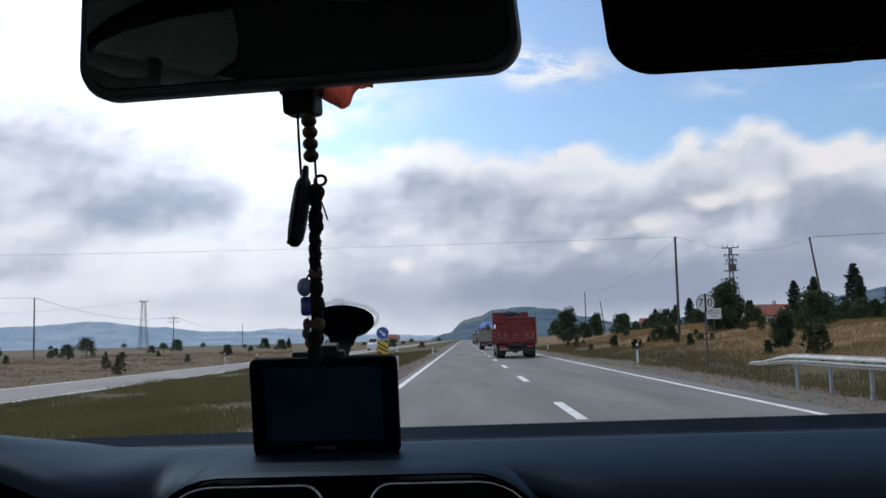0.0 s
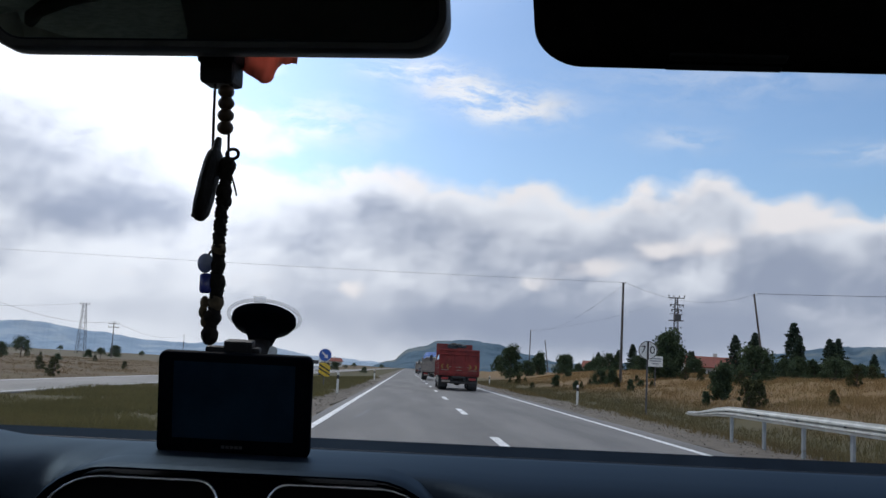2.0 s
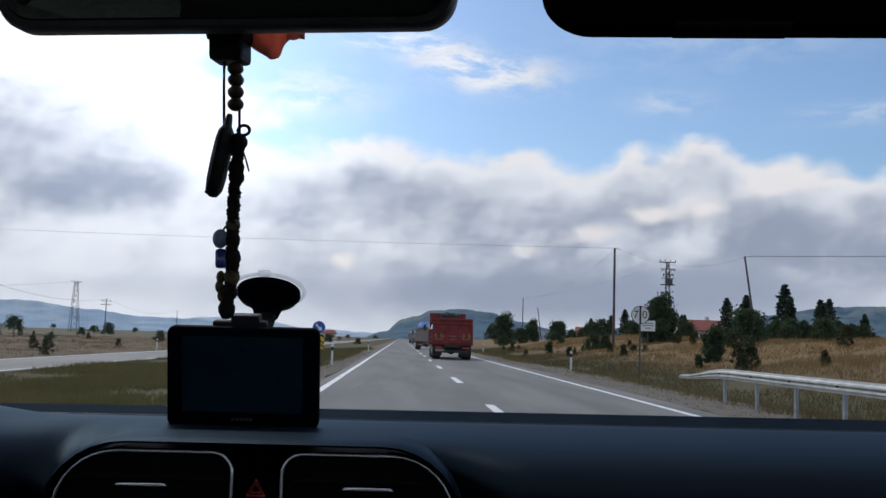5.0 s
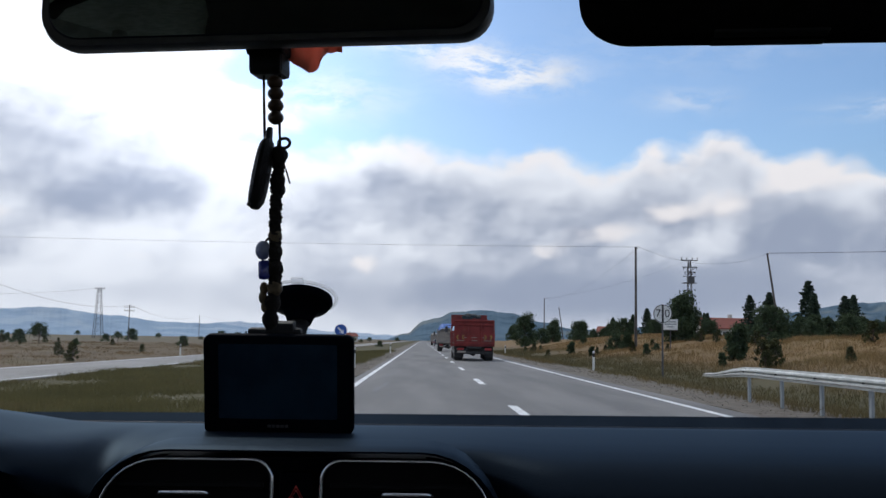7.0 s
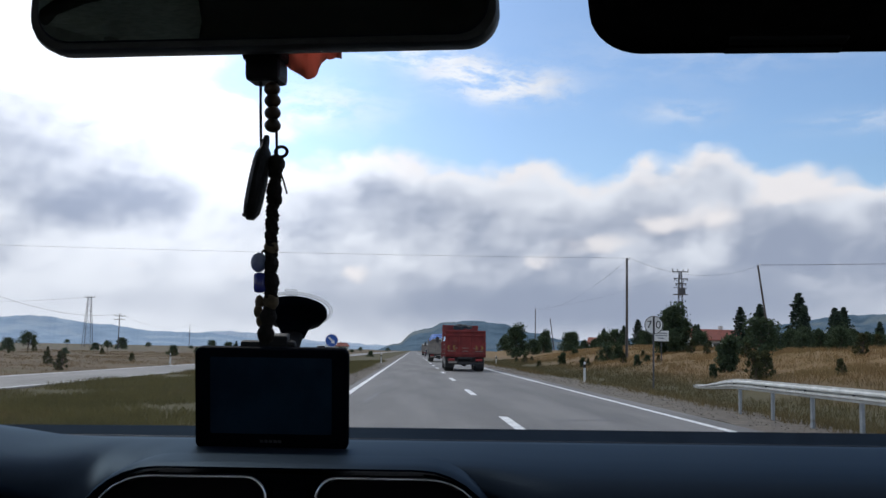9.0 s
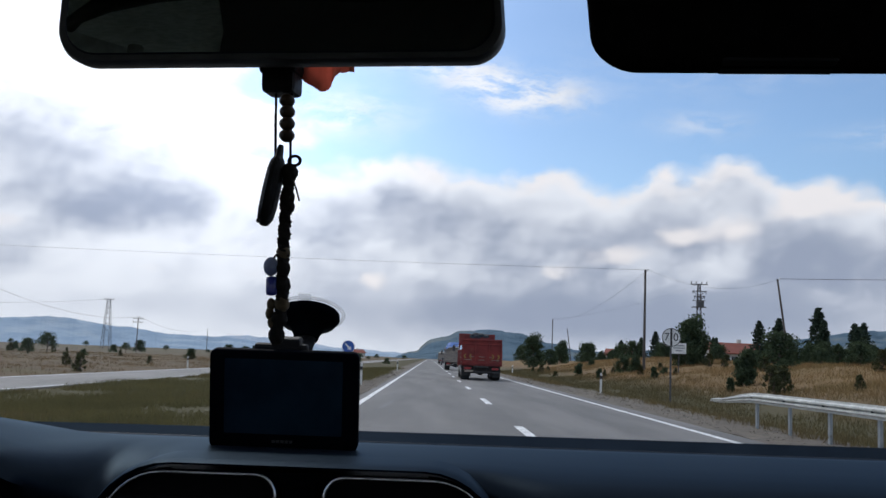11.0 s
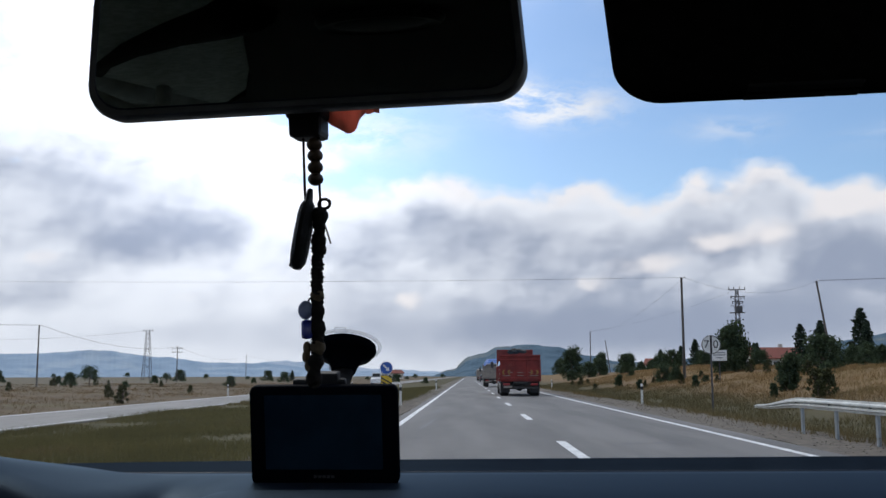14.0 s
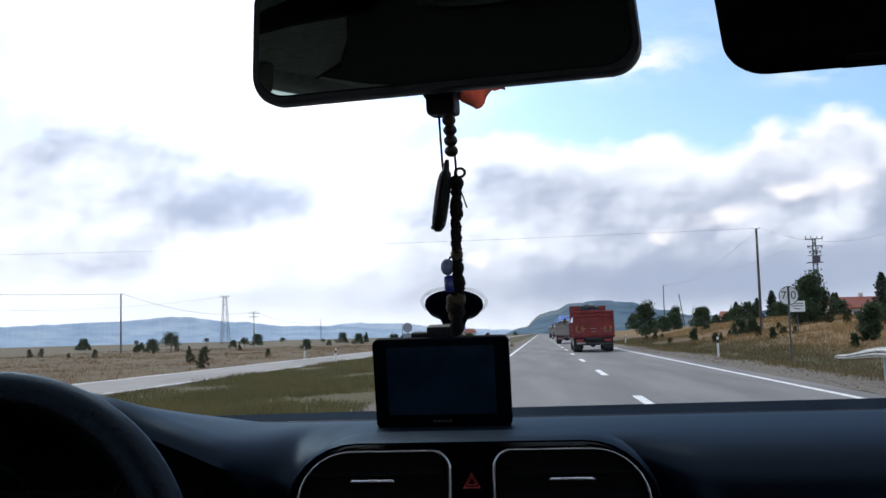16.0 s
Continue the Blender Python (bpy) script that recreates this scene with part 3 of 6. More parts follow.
def build_road():
    road = strip("road", -2.15, 5.95, -60, 1800, 0.0, ASPHALT, "worn grey asphalt two-lane carriageway", "road", 0.05)
    strip("line", EDGE_L - 0.08, EDGE_L + 0.08, -40, 1000, 0.004, LANE_PAINT, "solid white edge line", "", 0.015, road, 3.0, 0.003)
    strip("line", EDGE_R - 0.08, EDGE_R + 0.08, -40, 1000, 0.004, LANE_PAINT, "solid white edge line", "", 0.015, road, 3.0, 0.003)
    for i in range(-3, 40):
        y = 15.3 + 13.5 * i
        strip("dash_line", LANE - 0.09, LANE + 0.09, y, y + 4.2, 0.004, LANE_PAINT, "", "", 0.012, road, 1.4, 0.003)
    # cracks and tar seams
    for i in range(14):
        bm = bmesh.new()
        y, x = 9 + i * 7.3 + random.random() * 3, random.uniform(-1.4, 5.0)
        rows = []
        run = random.choice((0, 1))
        for k in range(12):
            px = x + (k * 0.16 if run else 0.02 * k) + random.uniform(-0.05, 0.05)
            py = y + (0.05 * k if run else k * 0.5) + random.uniform(-0.06, 0.06)
            w = 0.025 + 0.02 * random.random()
            rows.append([Vector((px - w * (1 - run), py - w * run, 0.003)), Vector((px + w * (1 - run), py + w * run, 0.003))])
        loft(bm, rows, cap=False, closed=False)
        part("tar_seam", bm, SIGN_BLACK, road)
    strip("verge_left", -3.5, -2.10, -60, 900, -0.012, GRAVEL, "strip of pale dusty gravel beside the asphalt", "verge", 0.35, None, 1.5, 0.12)
    strip("verge_right", 5.90, 7.9, -60, 900, -0.012, GRAVEL, "strip of pale dusty gravel beside the asphalt", "verge", 0.45, None, 1.5, 0.14)
    far_road = strip("opposite_road", -18.5, -13.3, -60, 1500, -0.26, OLD_ASPHALT, "pale grey opposite carriageway beyond the median", "road", 0.1)
    strip("line", -13.65, -13.52, -40, 700, -0.254, LANE_PAINT, "", "", 0.02, far_road, 4.0, 0.003)
    strip("line", -18.25, -18.1, -40, 700, -0.254, LANE_PAINT, "", "", 0.02, far_road, 4.0, 0.003)


def ridge(name, label, mat, profile, dist, depth, seedv):
    """A far hill: a skin of slopes whose skyline runs through (bearing, elevation) in degrees."""
    az0, az1 = profile[0][0], profile[-1][0]
    n = max(24, int((az1 - az0) * 14))
    bm = bmesh.new()
    secs = []
    for i in range(n + 1):
        a = az0 + (az1 - az0) * i / n
        e = 0.0
        for (pa, pe), (qa, qe) in zip(profile, profile[1:]):
            if pa <= a <= qa:
                e = pe + (qe - pe) * smoothstep((a - pa) / (qa - pa))
        e += 0.045 * noise.noise(Vector((a * 1.7, seedv, 0))) + 0.03 * noise.noise(Vector((a * 7.0, seedv, 4))) + 0.035 * noise.noise(Vector((a * 23.0, seedv, 8)))
        top = max(0.5, dist * math.tan(radians(e)))
        row = []
        for k in range(9):
            t = k / 8
            d = dist - depth * (1 - t) + depth * 0.12 * noise.noise(Vector((a * 0.6, k * 0.7, seedv)))
            z = top * (t ** 1.25) * (1 + 0.16 * (1 - t) * noise.noise(Vector((a * 1.1, k * 0.9, seedv + 2)))) - (6 if k == 0 else 0)
            row.append(Vector((d * math.sin(radians(a)), d * math.cos(radians(a)), z)))
        d = dist + depth
        row.append(Vector((d * math.sin(radians(a)), d * math.cos(radians(a)), -6)))
        secs.append(row)
    loft(bm, secs, cap=False, closed=False)
    return tagged(part(name, bm, mat, None, "", True), label, "hill", "far hills", "structure")


def build_hills():
    ridge("hill", "wooded hill at the end of the road, blue haze in its colour", WOODLAND, [(-2.2, 0.0), (-0.9, 0.4), (0.1, 1.1), (0.9, 1.3), (1.8, 1.68), (3.4, 1.8), (5.0, 1.62), (6.8, 1.15), (8.6, 0.8), (12, 0.6), (15, 0.1)], 2300, 500, 1.0)
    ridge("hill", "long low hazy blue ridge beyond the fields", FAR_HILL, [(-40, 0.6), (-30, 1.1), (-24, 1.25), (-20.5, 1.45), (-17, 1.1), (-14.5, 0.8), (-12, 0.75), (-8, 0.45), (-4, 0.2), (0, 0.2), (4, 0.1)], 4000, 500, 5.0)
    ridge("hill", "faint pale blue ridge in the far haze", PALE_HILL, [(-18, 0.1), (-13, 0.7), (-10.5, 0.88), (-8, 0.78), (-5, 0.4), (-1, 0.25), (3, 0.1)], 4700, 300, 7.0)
    ridge("hill", "long wooded ridge beyond the dry field, blue haze in its colour", WOODLAND, [(6, 0.0), (9, 0.6), (13, 0.95), (17, 1.3), (20, 1.8), (24, 2.35), (28, 2.4), (34, 1.9), (44, 0.8)], 2700, 450, 9.0)


# ---- grass and trees ----
def blades(name, label, mat, count, area, height, seedv, keep=lambda x, y: True):
    """Tufts of bent grass blades, denser near the road."""
    rng = np.random.default_rng(seedv)
    x0, x1, y0, y1 = area
    verts, faces = [], []
    while len(faces) < count:
        x = rng.uniform(x0, x1)
        y = y0 + (y1 - y0) * rng.random() ** 1.7
        if not keep(x, y):
            continue
        patch = noise.noise(Vector((x * 0.22, y * 0.16, seedv)))
        if patch < -0.45 + 0.3 * rng.random():
            continue
        z = land(x, y) - 0.03
        far = 1 + y / 55
        for _ in range(9):
            h = height * (0.45 + 0.8 * rng.random()) * (1 + 0.5 * patch)
            a = rng.uniform(0, 6.283)
            bx, by = x + rng.normal(0, 0.09 * far), y + rng.normal(0, 0.12 * far)
            w = (0.004 + 0.004 * rng.random()) * far
            lx, ly = h * rng.normal(0, 0.42), h * rng.normal(0, 0.42)
            ca, sa = math.cos(a) * w, math.sin(a) * w
            i = len(verts)
            verts += [(bx - ca, by - sa, z), (bx + ca, by + sa, z), (bx + ca * 0.7 + lx * 0.4, by + sa * 0.7 + ly * 0.4, z + h * 0.6),
                      (bx - ca * 0.7 + lx * 0.4, by - sa * 0.7 + ly * 0.4, z + h * 0.6), (bx + lx, by + ly, z + h)]
            faces += [(i, i + 1, i + 2, i + 3), (i + 3, i + 2, i + 4)]
    ob = new(name, raw_mesh(name, verts, faces, mat))
    return tagged(ob, label, "grass", kind="stuff")


def build_grass():
    blades("verge_grass", "long dry straw-coloured grass on the roadside bank", GRASS_BLADE, 330000, (7.25, 36, 12, 130), 0.22, 11)
    blades("median_grass", "olive and brown unmown grass of the median", MEADOW_BLADE, 330000, (-13.2, -3.2, 6, 110), 0.2, 12)
    blades("field_grass", "dry brown grass beyond the opposite carriageway", GRASS_BLADE, 110000, (-70, -18.9, 22, 190), 0.18, 13)


def build_stones():
    rng = np.random.default_rng(21)
    verts, faces = [], []
    for _ in range(2800):
        left = rng.random() < 0.35
        x = rng.uniform(-3.5, -2.3) if left else 6.05 + 1.9 * rng.random() ** 0.7
        y = 7 + 75 * rng.random() ** 1.6
        r = rng.uniform(0.006, 0.022) * (1 + y / 60) * (1.6 if rng.random() < 0.05 else 1.0)
        z = -0.012 + r * 0.25
        i = len(verts)
        ring_pts = [(x + r * rng.uniform(0.7, 1.2) * math.cos(a), y + r * rng.uniform(0.7, 1.2) * math.sin(a), z) for a in (0.3, 1.5, 2.8, 4.0, 5.2)]
        verts += ring_pts + [(x, y, z + r * rng.uniform(0.5, 0.9)), (x, y, z - r * 0.5)]
        for k in range(5):
            faces += [(i + k, i + (k + 1) % 5, i + 5), (i + (k + 1) % 5, i + k, i + 6)]
    ob = new("roadside_stones", raw_mesh("roadside_stones", verts, faces, STONE))
    tagged(ob, "loose grey-brown stones and clods on the gravel verges", "stones", kind="stuff")


def leaf_cloud(rng, centres, count, size, squash=0.8):
    verts, faces = [], []
    for _ in range(count):
        c, r = centres[rng.integers(len(centres))]
        d = rng.normal(0, 1, 3)
        d /= np.linalg.norm(d)
        p = np.array(c) + d * r * (rng.random() ** 0.5) * (1.35 if rng.random() < 0.18 else 1.0) * np.array((1, 1, squash))
        u = rng.normal(0, 1, 3)
        u /= np.linalg.norm(u)
        v = np.cross(u, rng.normal(0, 1, 3))
        v /= np.linalg.norm(v)
        s = size * (0.6 + 0.8 * rng.random())
        i = len(verts)
        verts += [tuple(p - u * s), tuple(p + v * s * 0.55), tuple(p + u * s), tuple(p - v * s * 0.55)]
        faces.append((i, i + 1, i + 2, i + 3))
    return verts, faces


def crown_part(name, verts, faces, mat, parent, label=""):
    ob = new(name, raw_mesh(name, verts, faces, mat))
    ob.parent = parent
    return tagged(ob, label)


def broad_tree(seedv, height, spread, label, mat=None, leaves=2600, name="tree", low=0.2):
    rng = np.random.default_rng(seedv)
    ob = thing(name, label, "tree" if name == "tree" else name, group="roadside trees")
    bm = bmesh.new()
    top = height * 0.5
    lean = (rng.uniform(-0.2, 0.2), rng.uniform(-0.2, 0.2))
    tube(bm, [(0, 0, -0.3), (lean[0] * 0.3, lean[1] * 0.3, top * 0.5), (lean[0], lean[1], top)], [height * 0.035, height * 0.026, height * 0.016], 7)
    centres = []
    for i in range(22):
        a = i * 2.4 + rng.uniform(-0.4, 0.4)
        hz = height * (low + 0.1 + (0.84 - low) * (i / 21) ** 0.9) * rng.uniform(0.94, 1.04)
        reach = spread * 0.55 * (1.0 - 0.74 * ((i / 21) ** 1.8)) * rng.uniform(0.35, 1.0)
        c = (math.cos(a) * reach, math.sin(a) * reach, hz)
        s = (lean[0] * 0.6, lean[1] * 0.6, min(top, hz * 0.65))
        tube(bm, [s, tuple((s[k] + c[k]) / 2 + rng.uniform(-0.06, 0.06) * height for k in range(3)), c], [height * 0.012, height * 0.009, height * 0.004], 5)
        centres.append((c, spread * rng.uniform(0.11, 0.25)))
    centres.append(((0, 0, height * 0.88), spread * 0.12))
    part("trunk", bm, BARK, ob, smooth=True)
    v, f = leaf_cloud(rng, centres, int(leaves * 1.6), height * (0.030 if name == "tree" else 0.045), 0.9)
    crown_part("crown", v, f, mat or LEAF, ob)
    return ob


def pine_tree(seedv, height, label):
    rng = np.random.default_rng(seedv)
    ob = thing("pine_tree", label, "tree", group="roadside trees")
    bm = bmesh.new()
    tube(bm, [(0, 0, -0.3), (0.05, 0, height * 0.5), (0, 0.03, height)], [height * 0.022, height * 0.015, 0.02], 7)
    verts, faces = [], []
    tiers = 15
    for k in range(tiers):
        t = k / (tiers - 1)
        z = height * (0.14 + 0.82 * t)
        reach = height * 0.27 * (1 - t) ** 0.7 * rng.uniform(0.75, 1.15) + 0.12
        for j in range(7):
            a = j * 0.9 + k * 1.3 + rng.uniform(-0.25, 0.25)
            rr = reach * rng.uniform(0.65, 1.1)
            tip = (math.cos(a) * rr, math.sin(a) * rr, z - rr * 0.12)
            tube(bm, [(0, 0, z), tip], [height * 0.005, 0.006], 4)
            cs = [(tuple(np.array((0, 0, z)) * (1 - q) + np.array(tip) * q), height * 0.035) for q in (0.35, 0.6, 0.8, 1.0)]
            v, f = leaf_cloud(rng, cs, 24, height * 0.03, 0.7)
            o = len(verts)
            verts += v
            faces += [tuple(i + o for i in q) for q in f]
    part("trunk", bm, BARK, ob, smooth=True)
    crown_part("crown", verts, faces, NEEDLE, ob)
    return ob


def spot(x, y, turn=0.0, size=1.0):
    return Matrix.Translation((x, y, land(x, y))) @ Matrix.Rotation(radians(turn), 4, "Z") @ Matrix.Scale(size, 4)


def place(ob, x, y, turn=0.0, size=1.0):
    """Moves a thing, or a copy of it, to the ground at x, y."""
    ob.matrix_basis = spot(x, y, turn, size)
    return ob


def build_trees():
    round_a = place(broad_tree(1, 5.0, 4.6, "dense dark green round roadside tree", leaves=5200, low=-0.06), 20.5, 78, 0, 0.72)
    round_b = place(broad_tree(2, 4.2, 4.4, "dark green bushy tree on the bank", leaves=4200, low=-0.08), 34.5, 96, 0, 0.7)
    round_c = place(broad_tree(3, 6.0, 5.0, "dark green broad-leaved tree beyond the bank", leaves=3000, low=-0.02), 18.5, 178, 0, 0.9)
    bush = place(broad_tree(4, 2.2, 2.9, "low dark green bush in dry grass", leaves=1500, name="bush", low=-0.1), 21.0, 60)
    scrub = place(broad_tree(5, 1.1, 0.75, "thin brown-green thistle scrub in dry grass", SCRUB, 900, "shrub", -0.05), 13.5, 38)
    tall_bush = place(broad_tree(8, 2.5, 1.7, "tall ragged dark green bush on the bank", leaves=1900, name="bush", low=-0.1), 15.9, 50, 0, 0.75)
    wide_bush = place(broad_tree(9, 2.0, 3.2, "sprawling green bush in tall dry grass", leaves=2300, name="bush", low=-0.12), 22.5, 52, 0, 0.55)
    pine = place(pine_tree(6, 7.5, "tall dark pine tree on the bank"), 50.0, 128)
    pine_b = place(pine_tree(7, 6.0, "dark pine tree on the bank"), 55.0, 126)

    def more(src, spots):
        for x, y, turn, size in spots:
            copy_thing(src, spot(x, y, turn, size))

    more(round_c, [(26, 196, 40, 0.75), (33, 205, 100, 0.7), (40, 190, 20, 0.7), (22, 240, 70, 0.7), (46, 178, 130, 0.8), (13, 300, 10, 0.8), (17, 330, 60, 0.9), (10.5, 400, 0, 1.0)])
    field_tree = place(broad_tree(10, 4.0, 4.4, "lone dark green tree with thin trunk in a dry field", leaves=1500, low=0.34), -54, 142, 0, 0.7)
    more(field_tree, [(-62, 205, 30, 0.75), (-100, 260, 80, 0.7), (-84, 320, 140, 0.7), (-48, 330, 10, 0.6), (-30, 300, 50, 0.5), (-22, 420, 20, 0.8), (-125, 300, 0, 0.6), (-26, 380, 90, 0.7), (-13, 520, 200, 0.9),
                   (-66, 300, 10, 0.5), (-54, 390, 80, 0.7), (-74, 420, 30, 0.8), (-40, 450, 60, 0.8), (-130, 380, 20, 0.8), (-160, 400, 90, 0.9), (-20, 330, 40, 0.5)])
    more(round_b, [(31, 170, 10, 0.8), (12.5, 205, 70, 0.8), (-70, 170, 10, 0.45), (-45, 210, 60, 0.4), (-110, 230, 90, 0.6), (-36, 250, 120, 0.45), (36, 152, 90, 0.7), (40, 149, 20, 0.6),
                   (27.5, 160, 10, 0.6), (52, 158, 40, 0.8), (15.5, 150, 200, 0.5), (20, 128, 20, 0.45), (46.5, 112, 10, 0.75),
                   (38.5, 101, 60, 0.85), (42.5, 107, 140, 0.95), (45.5, 102, 220, 0.85), (49.5, 113, 300, 1.0), (53.5, 116, 80, 0.9), (41, 118, 30, 0.9), (31.5, 92, 170, 0.55), (57, 121, 20, 0.9)])
    more(round_a, [(36, 100, 120, 0.5), (16.5, 80, 140, 0.35)])
    more(pine, [(35, 165, 80, 0.6), (38, 168, 140, 0.75), (41, 163, 10, 0.6), (44, 170, 60, 0.7), (49, 172, 200, 0.65), (59, 138, 100, 0.85), (63, 133, 60, 0.6), (46, 131, 20, 0.75), (43.5, 124, 70, 0.8), (40.0, 121, 150, 0.7), (47.5, 120, 230, 0.75), (52.5, 122, 310, 0.7)])
    more(pine_b, [(33, 172, 10, 0.7), (39, 158, 130, 0.65), (46, 160, 60, 0.7), (43, 178, 10, 0.75), (-46, 262, 0, 0.5), (-92, 245, 40, 0.45), (36.5, 160, 40, 0.6), (42, 155, 60, 0.55), (31, 166, 20, 0.5)])
    more(bush, [(28, 52, 60, 0.6), (24, 92, 10, 0.8), (16, 82, 100, 0.6), (32, 72, 30, 0.6), (26, 128, 50, 1.1), (38, 90, 0, 0.9), (22, 140, 20, 1.1), (-66, 210, 40, 0.7),
                (-60, 150, 60, 0.9), (-38, 160, 20, 0.7), (-28, 190, 0, 0.9), (-44, 240, 20, 1.1), (-90, 190, 0, 1.0), (-75, 260, 60, 1.3), (-58, 290, 10, 1.3), (-18, 250, 0, 0.9), (-8, 190, 0, 0.5),
                (33, 140, 10, 1.2), (37, 146, 50, 1.3), (43, 148, 90, 1.2), (29, 150, 30, 1.2), (54, 140, 10, 1.2), (23, 176, 20, 1.3), (19, 158, 40, 1.1), (34, 82, 15, 0.6), (17.5, 55, 10, 0.5), (26, 66, 80, 0.5)])
    more(tall_bush, [(17.3, 49, 70, 0.6), (14.2, 63, 130, 0.4), (25.5, 62, 200, 0.7), (13.2, 88, 50, 0.6), (13.6, 45, 160, 0.35), (12.6, 74, 10, 0.4)])
    more(wide_bush, [(16.5, 70, 170, 0.4), (18.2, 112, 80, 0.6), (-44, 128, 20, 0.7)])
    for i in range(34):
        x, y = random.uniform(10, 34), random.uniform(26, 120)
        copy_thing(scrub, spot(x, y, random.uniform(0, 360), random.uniform(0.35, 1.0)))
    for i in range(16):
        x, y = random.uniform(-75, -20), random.uniform(45, 170)
        copy_thing(scrub, spot(x, y, random.uniform(0, 360), random.uniform(0.5, 1.3)))


# ---- poles and wires ----
def wood_pole(x, y, height, lean=0.0, arm=False):
    ob = thing("utility_pole", "weathered dark wooden utility pole" + (" leaning to one side" if lean else ""), "pole", Matrix.Translation((x, y, land(x, y))) @ Matrix.Rotation(radians(lean), 4, "Y"), "utility poles")
    bm = bmesh.new()
    rod(bm, (0, 0, -0.5), (0, 0, height), 0.12, 0.085, 10)
    part("pole", bm, POLE_WOOD, ob, smooth=40)
    bm = bmesh.new()
    rod(bm, (0.1, 0, height - 0.15), (0.22, 0, height - 0.02), 0.02)
    ball(bm, (0.22, 0, height + 0.04), 0.06, seg=8)
    part("insulator", bm, WHITE_PAINT, ob, smooth=True)
    if arm:
        for z in (height - 0.5, height - 1.3):
            bm = bmesh.new()
            box(bm, (0, 0, z), (2.4, 0.1, 0.1))
            part("crossarm", bm, POLE_WOOD, ob)
            for dx in (-1.1, -0.4, 0.4, 1.1):
                bm = bmesh.new()
                rod(bm, (dx, 0, z + 0.05), (dx, 0, z + 0.3), 0.05, 0.08, 8)
                part("insulator", bm, WHITE_PAINT, ob)
    return ob.matrix_basis @ Vector((0.22, 0, height))


def lattice_pole(x, y, height, base, cage=False):
    ob = thing("lattice_pole", "dark steel lattice power pole" + (" with a transformer platform" if cage else " with a crossarm"), "pole", spot(x, y), "utility poles")
    tops = base * 0.35
    legs = [(sx, sy) for sx in (-1, 1) for sy in (-1, 1)]
    for sx, sy in legs:
        bm = bmesh.new()
        rod(bm, (sx * base, sy * base, -0.2), (sx * tops, sy * tops, height), 0.07, 0.05, 6)
        part("leg", bm, DARK_STEEL, ob)
    bm = bmesh.new()
    n = 9
    for k in range(n):
        z0, z1 = height * k / n, height * (k + 1) / n
        b0, b1 = base + (tops - base) * k / n, base + (tops - base) * (k + 1) / n
        for (ax, ay), (cx, cy) in (((-1, -1), (1, -1)), ((1, -1), (1, 1)), ((1, 1), (-1, 1)), ((-1, 1), (-1, -1))):
            rod(bm, (ax * b0, ay * b0, z0), (cx * b1, cy * b1, z1), 0.03, seg=5)
            rod(bm, (cx * b0, cy * b0, z0), (ax * b1, ay * b1, z1), 0.03, seg=5)
    part("bracing", bm, DARK_STEEL, ob)
    bm = bmesh.new()
    box(bm, (0, 0, height - 0.1), (3.0, 0.18, 0.16))
    part("crossarm", bm, DARK_STEEL, ob)
    for dx in (-1.4, -0.5, 0.5, 1.4):
        bm = bmesh.new()
        rod(bm, (dx, 0, height), (dx, 0, height + 0.4), 0.06, 0.1, 8)
        part("insulator", bm, DARK_STEEL, ob)
    if cage:
        bm = bmesh.new()
        box(bm, (0, 0, height * 0.72), (2.4, 1.6, 0.12))
        box(bm, (0, 0, height * 0.8), (2.4, 0.1, 0.1))
        part("platform", bm, DARK_STEEL, ob)
        bm = bmesh.new()
        box(bm, (0.2, 0, height * 0.72 + 0.6), (1.2, 0.9, 1.0), bevel=0.05)
        part("transformer", bm, DARK_STEEL, ob)
        # two lower arms with bracing struts and the fuses that hang from them
        for k, w in ((0.91, 2.6), (0.85, 2.0)):
            bm = bmesh.new()
            box(bm, (0, -0.3, height * k), (w, 0.14, 0.14))
            for sx in (-1, 1):
                rod(bm, (sx * w * 0.46, -0.3, height * k), (sx * 0.25, 0, height * k - 0.7), 0.04, seg=5)
            arm = part("crossarm", bm, DARK_STEEL, ob)
            for dx in (-0.45, -0.18, 0.18, 0.45):
                bm = bmesh.new()
                rod(bm, (dx * w, -0.36, height * k - 0.5), (dx * w, -0.3, height * k + 0.05), 0.05, 0.07, 6)
                part("fuse", bm, DARK_STEEL, arm)
    return Vector((x, y, land(x, y) + height))


def cable(a, b, sag, r=0.022):
    bm = bmesh.new()
    a, b = Vector(a), Vector(b)
    tube(bm, [a.lerp(b, i / 14) - Vector((0, 0, sag * 4 * (i / 14) * (1 - i / 14))) for i in range(15)], r, 5)
    tagged(part("overhead_wire", bm, WIRE), "thin dark sagging overhead wire between poles", "wire", "overhead wires")


def build_poles():
    r = [wood_pole(34.0, 94, 8.5, -8), wood_pole(17.2, 80, 8.2), wood_pole(24.5, 200, 8.5), wood_pole(30.5, 215, 7, -8)]
    cage = lattice_pole(48.0, 178, 15, 0.6, True)
    cable(r[0], (90, 60, 11), 0.6), cable(r[0], r[1], 1.2, 0.008), cable(r[1], r[2], 1.4, 0.008), cable(r[2], cage, 1.0, 0.01)
    cable(r[1], (-85, 92, 11.0), 0.5, 0.009)
    q = [wood_pole(-59.0, 136, 8.5), wood_pole(-66.0, 226, 8, 0, True), wood_pole(-84.0, 378, 9), wood_pole(-72.0, 520, 9)]
    tower = lattice_pole(-98.0, 304, 15, 1.3)
    cable(q[0], (-100, 70, 9.5), 0.9), cable(q[0], q[1], 1.6), cable(q[1], q[2], 2.2), cable(q[2], q[3], 2.0), cable(tower, (-220, 330, 17), 3.0)


